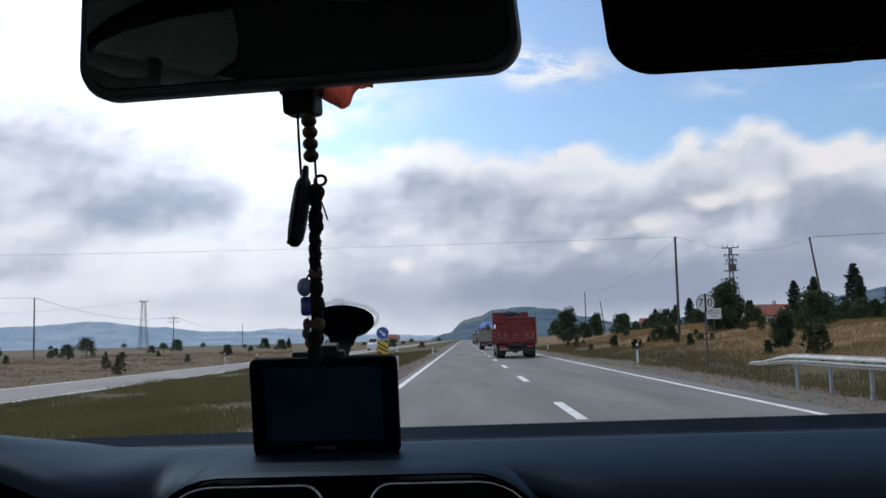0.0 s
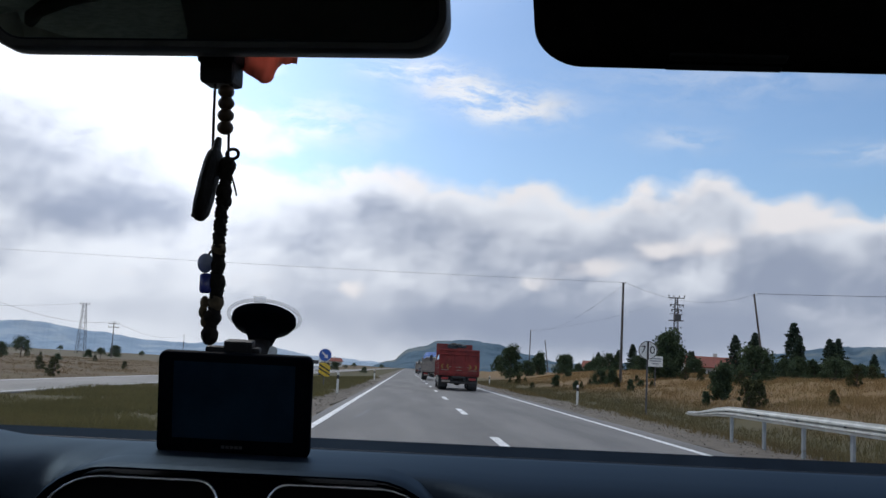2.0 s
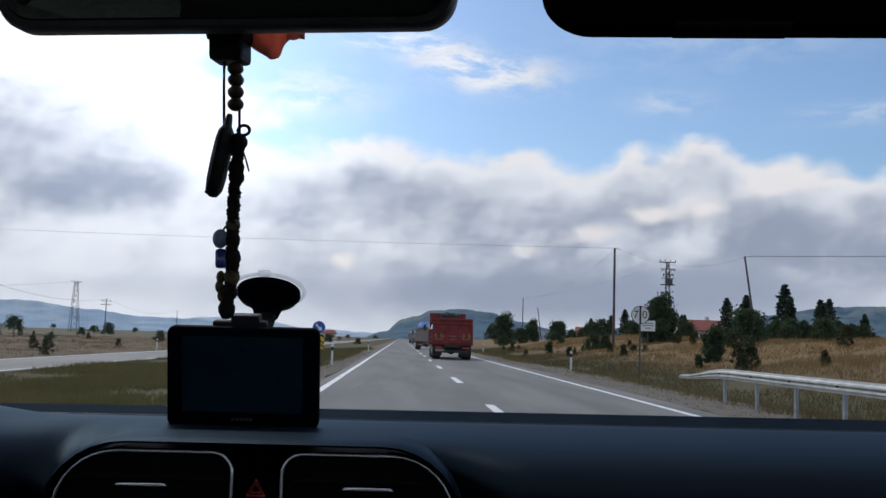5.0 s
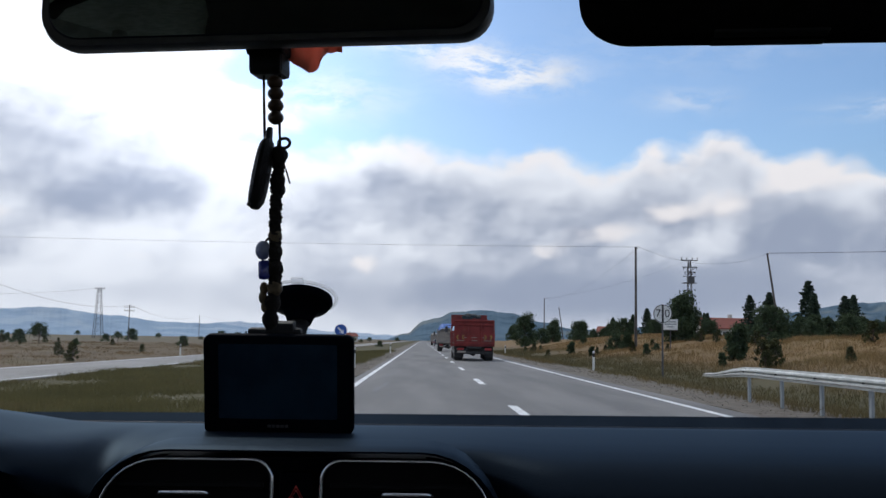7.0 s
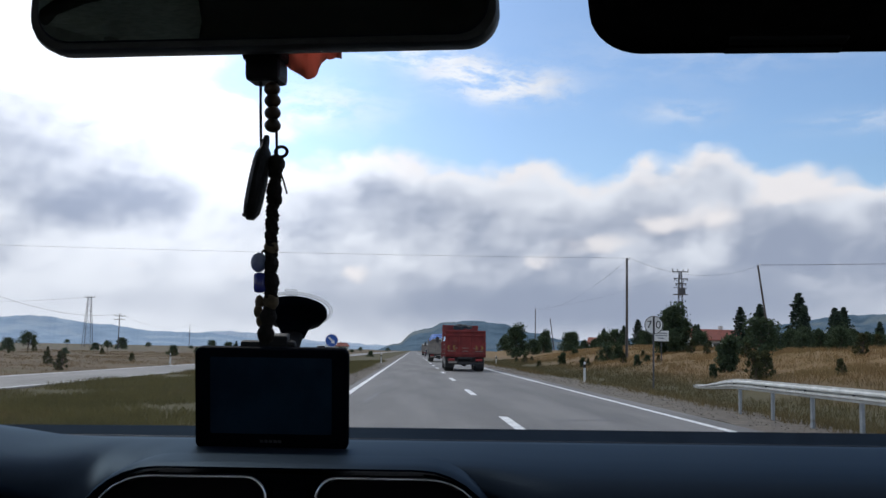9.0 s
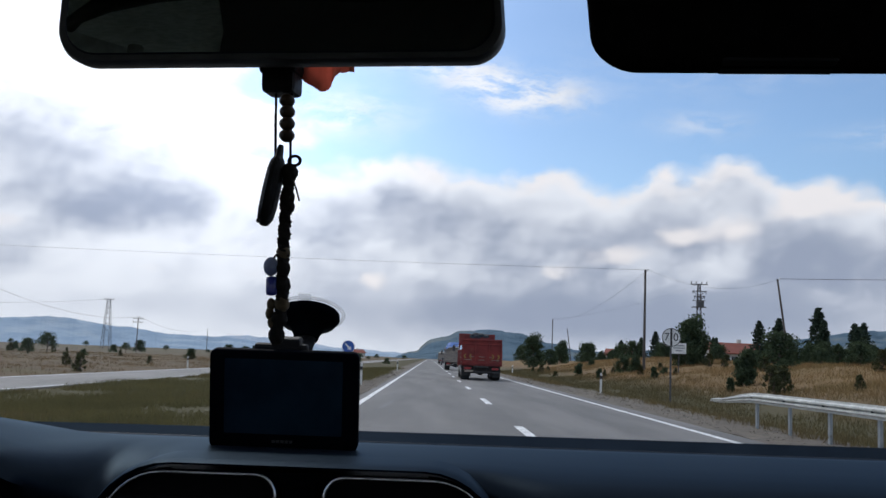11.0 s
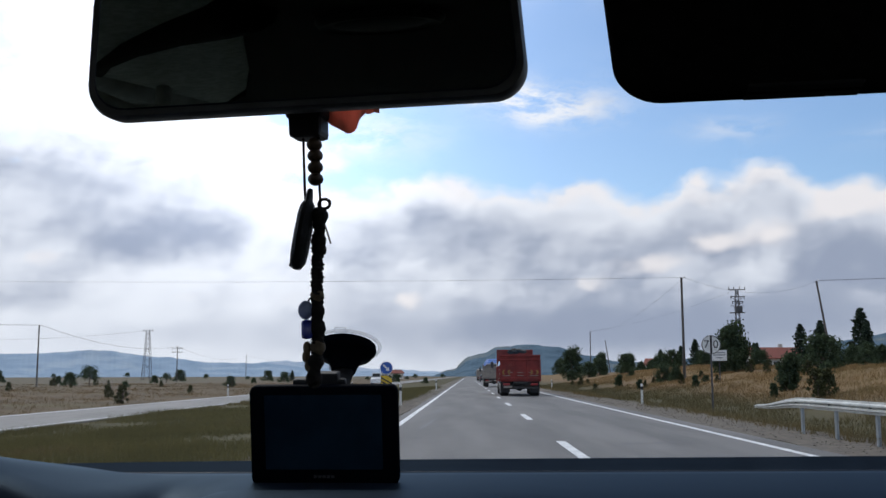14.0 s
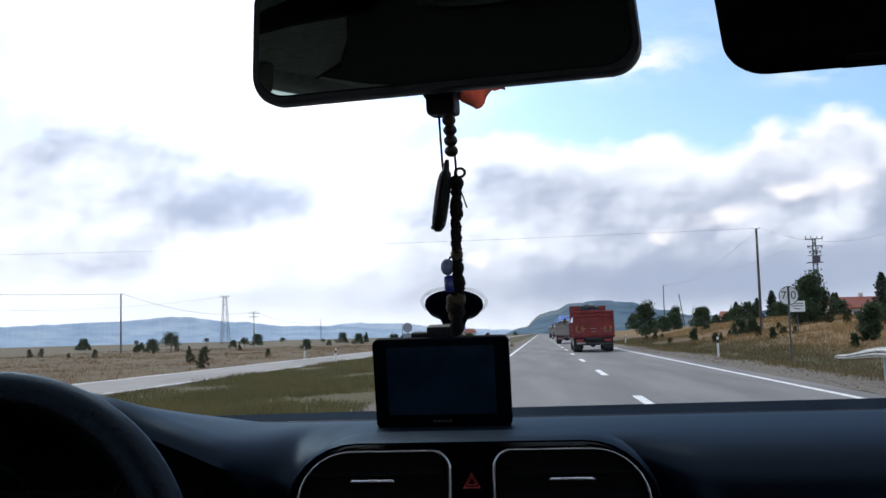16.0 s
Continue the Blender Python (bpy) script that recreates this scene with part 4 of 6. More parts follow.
# ---- road furniture ----
def build_guard_rail():
    ob = thing("guard_rail", "dirty white galvanised steel guard rail with a turned-down end", "guard rail")
    prof = [(0.0, 0.0), (0.0, 0.05), (-0.07, 0.08), (-0.07, 0.12), (0.0, 0.155), (-0.07, 0.19), (-0.07, 0.23), (0.0, 0.26), (0.0, 0.31), (0.012, 0.31), (0.012, 0.0)]
    bm = bmesh.new()
    secs = []
    for i in range(40):
        y = -12 + 38.0 * i / 39
        e = smoothstep((y - 21.5) / 4.5)
        secs.append([Vector((7.15 + x + 0.25 * e, y, 0.545 + 0.73 * z * (1 - 0.55 * e) - 0.14 * e)) for x, z in prof])
    loft(bm, secs)
    part("beam", bm, GALVANISED, ob, smooth=30)
    for y in [-10 + 2.0 * k for k in range(17)]:
        bm = bmesh.new()
        box(bm, (7.24, y, 0.26), (0.05, 0.11, 0.84), bevel=0.008, seg=1)
        part("post", bm, SIGN_GREY, ob)
        bm = bmesh.new()
        box(bm, (7.19, y, 0.66), (0.06, 0.1, 0.16), bevel=0.006, seg=1)
        rod(bm, (7.09, y, 0.66), (7.17, y, 0.66), 0.016, seg=6)
        part("bracket", bm, DARK_STEEL, ob)


def delineator(x, y, h=0.95):
    ob = thing("marker_post", "white plastic roadside marker post with black band", "marker post", Matrix.Translation((x, y, land(x, y))), "marker posts")
    bm = bmesh.new()
    loft(bm, [[Vector((a * 0.05, b * 0.035, -0.2)) for a, b in ((-1, -1), (1, -1), (1, 1), (-1, 1))], [Vector((a * 0.045, b * 0.03, h - 0.06)) for a, b in ((-1, -1), (1, -1), (1, 1), (-1, 1))],
              [Vector((a * 0.04, b * 0.02, h)) for a, b in ((-1, -1), (1, -1), (1, 1), (-1, 1))]])
    part("post", bm, WHITE_PAINT, ob)
    bm = bmesh.new()
    box(bm, (0, 0, h - 0.2), (0.1, 0.074, 0.16))
    part("band", bm, SIGN_BLACK, ob)


def text_mesh(body, size, mat, parent, m, name, label):
    cu = bpy.data.curves.new(name, "FONT")
    cu.body, cu.size, cu.align_x, cu.align_y, cu.extrude = body, size, "CENTER", "CENTER", 0.002
    tmp = bpy.data.objects.new(name, cu)
    scene.collection.objects.link(tmp)
    bpy.context.view_layer.update()
    me = bpy.data.meshes.new_from_object(tmp.evaluated_get(bpy.context.evaluated_depsgraph_get()))
    bpy.data.objects.remove(tmp)
    me.materials.clear()
    me.materials.append(mat)
    ob = new(name, me)
    ob.parent, ob.matrix_basis = parent, m
    return tagged(ob, label)


def disc(bm, r, y0, y1, z):
    rod(bm, (0, y0, z), (0, y1, z), r, seg=40)


FACE = Matrix.Rotation(radians(90), 4, "X")


def sign_post(name, label, x, y, h, turn=0.0):
    ob = thing(name, label, "road sign", Matrix.Translation((x, y, land(x, y))) @ Matrix.Rotation(radians(turn), 4, "Z"), "road signs")
    bm = bmesh.new()
    rod(bm, (0, 0.06, -0.4), (0, 0.06, h), 0.035, seg=12)
    part("post", bm, DARK_STEEL, ob, smooth=40)
    return ob


def build_signs():
    ob = sign_post("speed_sign", "round white end-of-limit sign reading 70 with black bar", 9.2, 38, 2.6, -4)
    bm = bmesh.new()
    disc(bm, 0.36, -0.012, 0.012, 2.5)
    part("plate", bm, SIGN_WHITE, ob, smooth=30)
    bm = bmesh.new()
    ring(bm, Matrix.Translation((0, -0.014, 2.5)) @ FACE, 0.34, 0.014, 40, 6)
    part("rim", bm, SIGN_BLACK, ob)
    bm = bmesh.new()
    box(bm, (0, -0.018, 2.5), (0.075, 0.006, 0.69))
    part("bar", bm, SIGN_BLACK, ob)
    text_mesh("7", 0.42, SIGN_BLACK, ob, Matrix.Translation((-0.17, -0.018, 2.5)) @ FACE, "digit", "black digit 7")
    text_mesh("0", 0.42, SIGN_BLACK, ob, Matrix.Translation((0.17, -0.018, 2.5)) @ FACE, "digit", "black digit 0")

    ob = sign_post("information_sign", "small white rectangular sign with lines of unreadable lettering", 16.5, 66, 1.9, -6)
    bm = bmesh.new()
    box(bm, (0, 0, 1.75), (0.95, 0.03, 0.7), bevel=0.01)
    part("plate", bm, SIGN_WHITE, ob)
    for z, w in ((1.93, 0.7), (1.78, 0.76), (1.6, 0.4)):
        bm = bmesh.new()
        box(bm, (0, -0.018, z), (w, 0.006, 0.07))
        part("text_bar", bm, SIGN_GREY, ob)

    ob = sign_post("keep_right_sign", "blue round sign with white arrow above hazard board", -4.55, 56, 2.0)
    bm = bmesh.new()
    disc(bm, 0.36, -0.012, 0.012, 1.75)
    part("plate", bm, SIGN_BLUE, ob, smooth=30)
    bm = bmesh.new()
    ring(bm, Matrix.Translation((0, -0.014, 1.75)) @ FACE, 0.345, 0.012, 40, 6)
    part("rim", bm, SIGN_WHITE, ob)
    bm = bmesh.new()
    tilt = Matrix.Translation((0, -0.018, 1.75)) @ Matrix.Rotation(radians(45), 4, "Y")
    plate(bm, [(-0.24, -0.045), (0.06, -0.045), (0.06, -0.13), (0.25, 0), (0.06, 0.13), (0.06, 0.045), (-0.24, 0.045)], -0.003, 0.003, tilt)
    part("arrow", bm, SIGN_WHITE, ob)
    bm = bmesh.new()
    box(bm, (0, 0, 0.95), (0.62, 0.03, 0.75), bevel=0.01)
    board = part("hazard_board", bm, SIGN_YELLOW, ob, "yellow board with black diagonal stripes")
    for k in range(4):
        bm = bmesh.new()
        z = 0.58 + 0.21 * k
        plate(bm, [(-0.31, z + 0.18), (0.31, z - 0.18 + 0.02), (0.31, z - 0.08), (-0.31, z + 0.28)] if 0 < k < 3 else
              ([(-0.31, 0.62), (-0.1, 0.575), (0.02, 0.575), (-0.31, 0.78)] if k == 0 else [(0.05, 1.325), (0.31, 1.16), (0.31, 1.27), (0.22, 1.325)]), -0.022, -0.017)
        part("stripe", bm, SIGN_BLACK, board)

    ob = sign_post("road_sign", "round sign seen from its grey back above a panel", -9.9, 74, 2.4)
    bm = bmesh.new()
    disc(bm, 0.36, -0.01, 0.014, 2.2)
    part("plate", bm, SIGN_GREY, ob, smooth=30)
    bm = bmesh.new()
    box(bm, (0, 0.0, 1.15), (0.72, 0.03, 1.25), bevel=0.02)
    part("panel", bm, SIGN_GREY, ob)

    for x, y in ((-2.95, 44), (-2.95, 94), (-12.9, 62), (-12.9, 112), (8.1, 47), (8.1, 97), (8.0, 147), (-19.2, 80)):
        delineator(x, y)


# ---- buildings ----
def house(name, label, x, y, turn, w, d, h, roof_h, mat=None):
    ob = thing(name, label, "house", spot(x, y, turn), "houses")
    bm = bmesh.new()
    box(bm, (0, 0, h / 2 - 0.3), (w, d, h + 0.6))
    part("wall", bm, PLASTER, ob)
    bm = bmesh.new()
    e = 0.6
    for s in (-1, 1):
        loft(bm, [[Vector((sx * (w / 2 + e), s * (d / 2 + e), h - 0.12)), Vector((sx * (w / 2 + e), 0, h + roof_h)), Vector((sx * (w / 2 + e), 0, h + roof_h - 0.16)), Vector((sx * (w / 2 + e), s * (d / 2 + e), h - 0.28))] for sx in (-1, 1)])
    part("roof", bm, mat or ROOF_TILE, ob)
    for sx in (-1, 1):
        bm = bmesh.new()
        loft(bm, [[Vector((sx * w / 2 + k, -d / 2, h)), Vector((sx * w / 2 + k, d / 2, h)), Vector((sx * w / 2 + k, 0, h + roof_h - 0.2))] for k in (-0.1, 0.1)])
        part("gable", bm, PLASTER, ob)
    bm = bmesh.new()
    box(bm, (w * 0.2, 0.5, h + roof_h), (0.6, 0.6, 1.3))
    part("chimney", bm, PLASTER, ob)
    for i in range(max(2, int(w / 3))):
        for sx, sy, rot in ((-w / 2 + 1.5 + i * 2.8, -d / 2, 0),):
            bm = bmesh.new()
            for px, pz, pw, ph in ((0, 0.62, 1.2, 0.08), (0, -0.62, 1.2, 0.08), (-0.56, 0, 0.08, 1.2), (0.56, 0, 0.08, 1.2), (0, 0, 0.06, 1.2)):
                box(bm, (sx + px, sy - 0.02, 1.5 + pz), (pw, 0.1, ph))
            win = part("window", bm, WHITE_PAINT, ob)
            bm = bmesh.new()
            box(bm, (sx, sy - 0.01, 1.5), (1.1, 0.04, 1.2))
            part("pane", bm, SCREEN, win)
    for sy in (-1.4, 1.4):
        bm = bmesh.new()
        box(bm, (-w / 2 - 0.01, sy, 1.5), (0.05, 1.1, 1.2))
        part("window", bm, SCREEN, ob)
    return ob


def build_houses():
    house("house", "white plastered house with a red tiled roof", 56, 186, 14, 11, 7, 2.8, 1.9)
    house("house", "small white house with a red tiled roof among trees", 58, 300, -20, 9, 7, 3.0, 1.8)
    house("house", "long white farm building far down the road", 24, 470, 5, 14, 7, 3.0, 1.6)
    house("house", "pale farmhouse with tiled roof in the far fields", -42, 560, 30, 10, 7, 3.0, 1.8)


# ---- vehicles ----
def wheel(parent, x, y, r, w, m=None):
    bm = bmesh.new()
    rod(bm, (x - w / 2, y, r), (x + w / 2, y, r), r, seg=28)
    bmesh.ops.bevel(bm, geom=[e for e in bm.edges if len(e.link_faces) == 2 and max(len(f.verts) for f in e.link_faces) > 4], offset=0.04, segments=2, affect="EDGES")
    tyre = part("wheel", bm, RUBBER, parent, smooth=40)
    for s in (-1, 1):
        bm = bmesh.new()
        rod(bm, (x + s * w * 0.38, y, r), (x + s * (w / 2 + 0.01), y, r), r * 0.58, r * 0.5, 20)
        rod(bm, (x + s * w * 0.4, y, r), (x + s * (w / 2 + 0.05), y, r), r * 0.22, seg=12)
        part("rim", bm, RIM, tyre, smooth=40)


def cargo_truck(x, y, label, board, tarp, length=7.2, tail=1.55, full=True, cover_h=0.75):
    """A high-sided tipper seen from behind; its tail stands at y."""
    ob = thing("cargo_truck", label, "truck", Matrix.Translation((x, y, 0.0)), "trucks on the road")
    z0, z1, hw = 0.98, 0.98 + tail, 1.24
    bm = bmesh.new()
    box(bm, (0, length / 2, z0 - 0.02), (2.44, length, 0.14), bevel=0.02, seg=1)
    part("bed", bm, board, ob)
    # tailgate: frame, three recessed panels
    bm = bmesh.new()
    box(bm, (0, 0.05, (z0 + z1) / 2), (2.5, 0.06, z1 - z0), bevel=0.015, seg=1)
    gate = part("tailgate", bm, board, ob)
    for bx, w in ((-1.2, 0.12), (-0.42, 0.1), (0.42, 0.1), (1.2, 0.12)):
        bm = bmesh.new()
        box(bm, (bx, 0.0, (z0 + z1) / 2 - 0.1), (w, 0.07, (z1 - z0) * 0.8), bevel=0.02, seg=1)
        part("rib", bm, board, gate)
    for bz, h in ((z1 - 0.06, 0.12), (z1 - 0.33, 0.06), (z0 + 0.08, 0.16)):
        bm = bmesh.new()
        box(bm, (0, -0.004, bz), (2.5, 0.08, h), bevel=0.02, seg=1)
        part("rail", bm, board, gate)
    if full:
        for sx in (-1, 1):
            for k in range(3):
                bm = bmesh.new()
                cx = sx * (1.05 - 0.17 * k)
                plate(bm, [(cx, z0 + 0.34), (cx - sx * 0.1, z0 + 0.34), (cx - sx * 0.02, z0 + 0.48), (cx - sx * 0.1, z0 + 0.62), (cx, z0 + 0.62), (cx + sx * 0.08, z0 + 0.48)], -0.008, 0.016)
                part("chevron", bm, DIM_YELLOW if k != 1 else TRUCK_RED, gate)
        for bx, bz, w in ((-0.86, 0.27, 0.62), (0.86, 0.27, 0.62), (0, 0.27, 0.46), (0, 0.46, 0.46), (-0.56, 0.46, 0.2), (0.56, 0.46, 0.2)):
            bm = bmesh.new()
            box(bm, (bx, -0.002 if abs(bx) < 0.5 else 0.012, z0 + bz), (w * 0.8, 0.03, 0.032))
            part("reflector_strip", bm, BOARD_GREY, gate)
    # sides with vertical ribs and planks
    for sx in (-1, 1):
        bm = bmesh.new()
        box(bm, (sx * hw, length / 2 + 0.05, z0 + 0.42), (0.05, length, 0.9), bevel=0.01, seg=1)
        side = part("side_board", bm, board, ob)
        for k in range(9):
            bm = bmesh.new()
            box(bm, (sx * (hw + 0.03), 0.35 + k * (length - 0.5) / 8, z0 + 0.4), (0.06, 0.09, 0.98), bevel=0.012, seg=1)
            part("rib", bm, board, side)
        for bz in (0.1, 0.38, 0.66):
            bm = bmesh.new()
            box(bm, (sx * (hw + 0.02), length / 2, z0 + bz), (0.04, length - 0.1, 0.05))
            part("rail", bm, BOARD_GREY if full else board, side)
    bm = bmesh.new()
    box(bm, (0, length - 0.05, (z0 + z1) / 2 + 0.12), (2.48, 0.08, z1 - z0 + (0.75 if full else 0.24)), bevel=0.02, seg=1)
    part("headboard", bm, board, ob)
    # tarpaulin heaped over the load
    bm = bmesh.new()
    secs = []
    for i in range(25):
        t = i / 24
        yy = 0.12 + (length - 0.3) * t
        row = []
        for k in range(17):
            u = -1 + k / 8
            wrk = noise.noise(Vector((u * 2.5, yy * 1.3, x))) * 0.11 + noise.noise(Vector((u * 7, yy * 3.0, 5))) * 0.04
            zz = z0 + 0.85 + (tail - 0.85 + cover_h * (0.25 + 0.5 * math.sin(t * 3.0))) * (1 - abs(u) ** 6) + wrk
            row.append(Vector((u * (hw + 0.035 + 0.02 * wrk), yy, zz - (0.42 if abs(u) > 0.99 else 0))))
        secs.append(row)
    loft(bm, secs, cap=False, closed=False)
    part("tarpaulin", bm, tarp, ob, smooth=True)
    if full:
        bm = bmesh.new()
        for k in range(16):
            ball(bm, (random.uniform(-0.4, 0.55), length * 0.8 + random.uniform(-0.6, 0.6), z1 + 0.28 + random.uniform(0, 0.16)), random.uniform(0.14, 0.28), (1.2, 1.2, 0.6), 7)
        part("load", bm, TRUCK_DARK, ob)
    # chassis, axles, flaps, lamps
    for sx in (-1, 1):
        bm = bmesh.new()
        box(bm, (sx * 0.42, length / 2 + 0.6, 0.78), (0.1, length + 1.0, 0.26))
        part("chassis_beam", bm, TRUCK_DARK, ob)
        bm = bmesh.new()
        box(bm, (sx * 0.92, 0.42, 0.58), (0.56, 0.025, 0.72), bevel=0.01, seg=1)
        part("mudflap", bm, RUBBER, ob)
        bm = bmesh.new()
        box(bm, (sx * 0.86, 0.02, 0.72), (0.42, 0.08, 0.14), bevel=0.015)
        part("tail_light", bm, TAIL_LIGHT, ob, "red tail lamp cluster")
        for yy in (1.15, 2.5, length + 0.9):
            wheel(ob, sx * (0.95 if yy < length else 1.02), yy, 0.5, 0.52 if yy < length else 0.3)
        bm = bmesh.new()
        box(bm, (sx * 0.95, 1.82, 1.06 - 0.03), (0.6, 2.7, 0.03))
        part("mudguard", bm, TRUCK_DARK, ob)
    for yy in (1.15, 2.5, length + 0.9):
        bm = bmesh.new()
        rod(bm, (-0.8, yy, 0.5), (0.8, yy, 0.5), 0.08)
        ball(bm, (0, yy, 0.5), 0.2)
        part("axle", bm, TRUCK_DARK, ob)
    bm = bmesh.new()
    box(bm, (0, 0.1, 0.5), (2.2, 0.1, 0.12), bevel=0.015, seg=1)
    box(bm, (-0.6, 0.2, 0.68), (0.08, 0.08, 0.4))
    box(bm, (0.6, 0.2, 0.68), (0.08, 0.08, 0.4))
    part("bumper_bar", bm, TRUCK_DARK, ob)
    bm = bmesh.new()
    box(bm, (-0.78, 0.0, 0.56), (0.52, 0.02, 0.12), bevel=0.006, seg=1)
    box(bm, (-0.78, -0.012, 0.56), (0.4, 0.004, 0.05))
    part("number_plate", bm, BOARD_GREY, ob, "grimy number plate with unreadable bar")
    if full:
        # dark sheet added so the shaded underside reads as one mass
        bm = bmesh.new()
        box(bm, (0, 0.62, 0.66), (2.3, 0.05, 0.5), bevel=0.01, seg=1)
        part("underside_dark_sheet", bm, TRUCK_DARK, ob)
    bm = bmesh.new()
    box(bm, (0, 0.1, 0.86), (0.9, 0.16, 0.2), bevel=0.02)
    part("crossmember", bm, TRUCK_DARK, ob)
    bm = bmesh.new()
    rod(bm, (-1.0, 4.2, 0.72), (-1.0, 5.4, 0.72), 0.27, seg=18)
    part("fuel_tank", bm, RIM, ob, smooth=40)
    # cab
    cabc = length + 1.15
    bm = bmesh.new()
    loft(bm, [[Vector((sx * w, cabc + yy, z)) for sx, yy, z in ((-1, -0.95, 0.7), (1, -0.95, 0.7), (1, 0.95, 0.7), (-1, 0.95, 0.7))] if k == 0 else
              [Vector((sx * w, cabc + yy, zt)) for sx, yy in ((-1, -0.95), (1, -0.95), (1, fr), (-1, fr))] for k, (w, zt, fr) in enumerate(((1.2, 0.7, 0.95), (1.22, 1.7, 0.98), (1.16, 2.55, 0.72), (1.0, 2.68, 0.5)))])
    cab = part("cab", bm, board if full else WHITE_PAINT, ob, smooth=25)
    for sx in (-1, 1):
        bm = bmesh.new()
        box(bm, (sx * 1.2, cabc + 0.1, 2.05), (0.03, 1.0, 0.6), bevel=0.01)
        part("side_window", bm, SCREEN, cab)
        bm = bmesh.new()
        tube(bm, [(sx * 1.18, cabc + 0.6, 2.3), (sx * 1.5, cabc + 0.62, 2.3), (sx * 1.5, cabc + 0.62, 1.75), (sx * 1.2, cabc + 0.6, 1.72)], 0.018)
        arm = part("mirror_arm", bm, DARK_STEEL, cab)
        bm = bmesh.new()
        box(bm, (sx * 1.52, cabc + 0.6, 2.02), (0.2, 0.07, 0.42), bevel=0.03)
        part("mirror", bm, DARK_STEEL, arm)
    bm = bmesh.new()
    box(bm, (0, cabc + 0.9, 2.1), (2.0, 0.12, 0.75), rot=Matrix.Rotation(radians(-14), 3, "X"))
    part("windscreen", bm, SCREEN, cab)
    return ob


def passenger_car(x, y, turn, label, paint, van=False):
    ob = thing("van" if van else "car", label, "car", Matrix.Translation((x, y, -0.26 if x < -11 else 0.0)) @ Matrix.Rotation(radians(turn), 4, "Z"), "cars on the road")
    prof = ([(-2.2, 0.35), (-2.25, 0.9), (-2.15, 1.95), (-1.9, 2.05), (0.9, 2.05), (1.7, 1.25), (2.35, 1.05), (2.4, 0.35)] if van else
            [(-2.1, 0.35), (-2.15, 0.85), (-1.95, 0.98), (-1.45, 1.42), (0.1, 1.45), (0.85, 0.98), (1.95, 0.85), (2.1, 0.6), (2.1, 0.35)])
    bm = bmesh.new()
    loft(bm, [[Vector((sx * (0.86 - (0.14 if z > 1.1 else 0)), yy, z)) for yy, z in prof] for sx in (-1, -0.97, 0.97, 1)])
    body = part("body", bm, paint, ob, smooth=30)
    bm = bmesh.new()
    zc = 1.55 if van else 1.2
    box(bm, (0, -2.21 if van else -1.73, zc), (1.3, 0.06, 0.5 if van else 0.36), rot=Matrix.Rotation(radians(-4 if van else -48), 3, "X"))
    part("rear_window", bm, SCREEN, body)
    bm = bmesh.new()
    box(bm, (0, 1.33 if van else 0.5, 1.66 if van else 1.22), (1.3, 0.05, 0.8 if van else 0.5), rot=Matrix.Rotation(radians(44 if van else 58), 3, "X"))
    part("windscreen", bm, SCREEN, body)
    for sx in (-1, 1):
        bm = bmesh.new()
        box(bm, (sx * 0.8, -0.4, zc + 0.02), (0.06 if not van else 0.03, 1.7, 0.3))
        part("side_window", bm, SCREEN, body)
        bm = bmesh.new()
        box(bm, (sx * 0.72, -2.16, 0.86), (0.2, 0.05, 0.2), bevel=0.01)
        part("tail_light", bm, TAIL_LIGHT, body)
        bm = bmesh.new()
        box(bm, (sx * 0.66, 2.1, 0.7), (0.3, 0.06, 0.14), bevel=0.01)
        part("headlight", bm, SIGN_WHITE, body)
        for yy in (-1.3, 1.35):
            wheel(ob, sx * 0.76, yy, 0.31, 0.2)
    return ob


def build_traffic():
    cargo_truck(3.25, 62, "red high-sided cargo truck with pale blue tarpaulin over its load", TRUCK_RED, TARP, cover_h=-0.25)
    cargo_truck(3.0, 112, "grey-boarded cargo truck under a dark blue tarpaulin", BOARD_GREY, BLUE_TARP, 6.6, 1.35, False, 1.1)
    cargo_truck(3.5, 250, "far cargo truck with a covered load", BOARD_GREY, BOARD_GREY, 6.6, 1.6, False, 0.5)
    passenger_car(3.3, 205, 0, "dark car driving far ahead on the road", CAR_DARK)
    passenger_car(-15.6, 172, 180, "white van coming along the opposite carriageway", CAR_WHITE, True)


# ---- inside the car ----
MID = -0.09          # the car's centre line
def screen_z(y):
    """Height of the windscreen's inner face."""
    return 1.148 + (1.35 - y) * 0.455


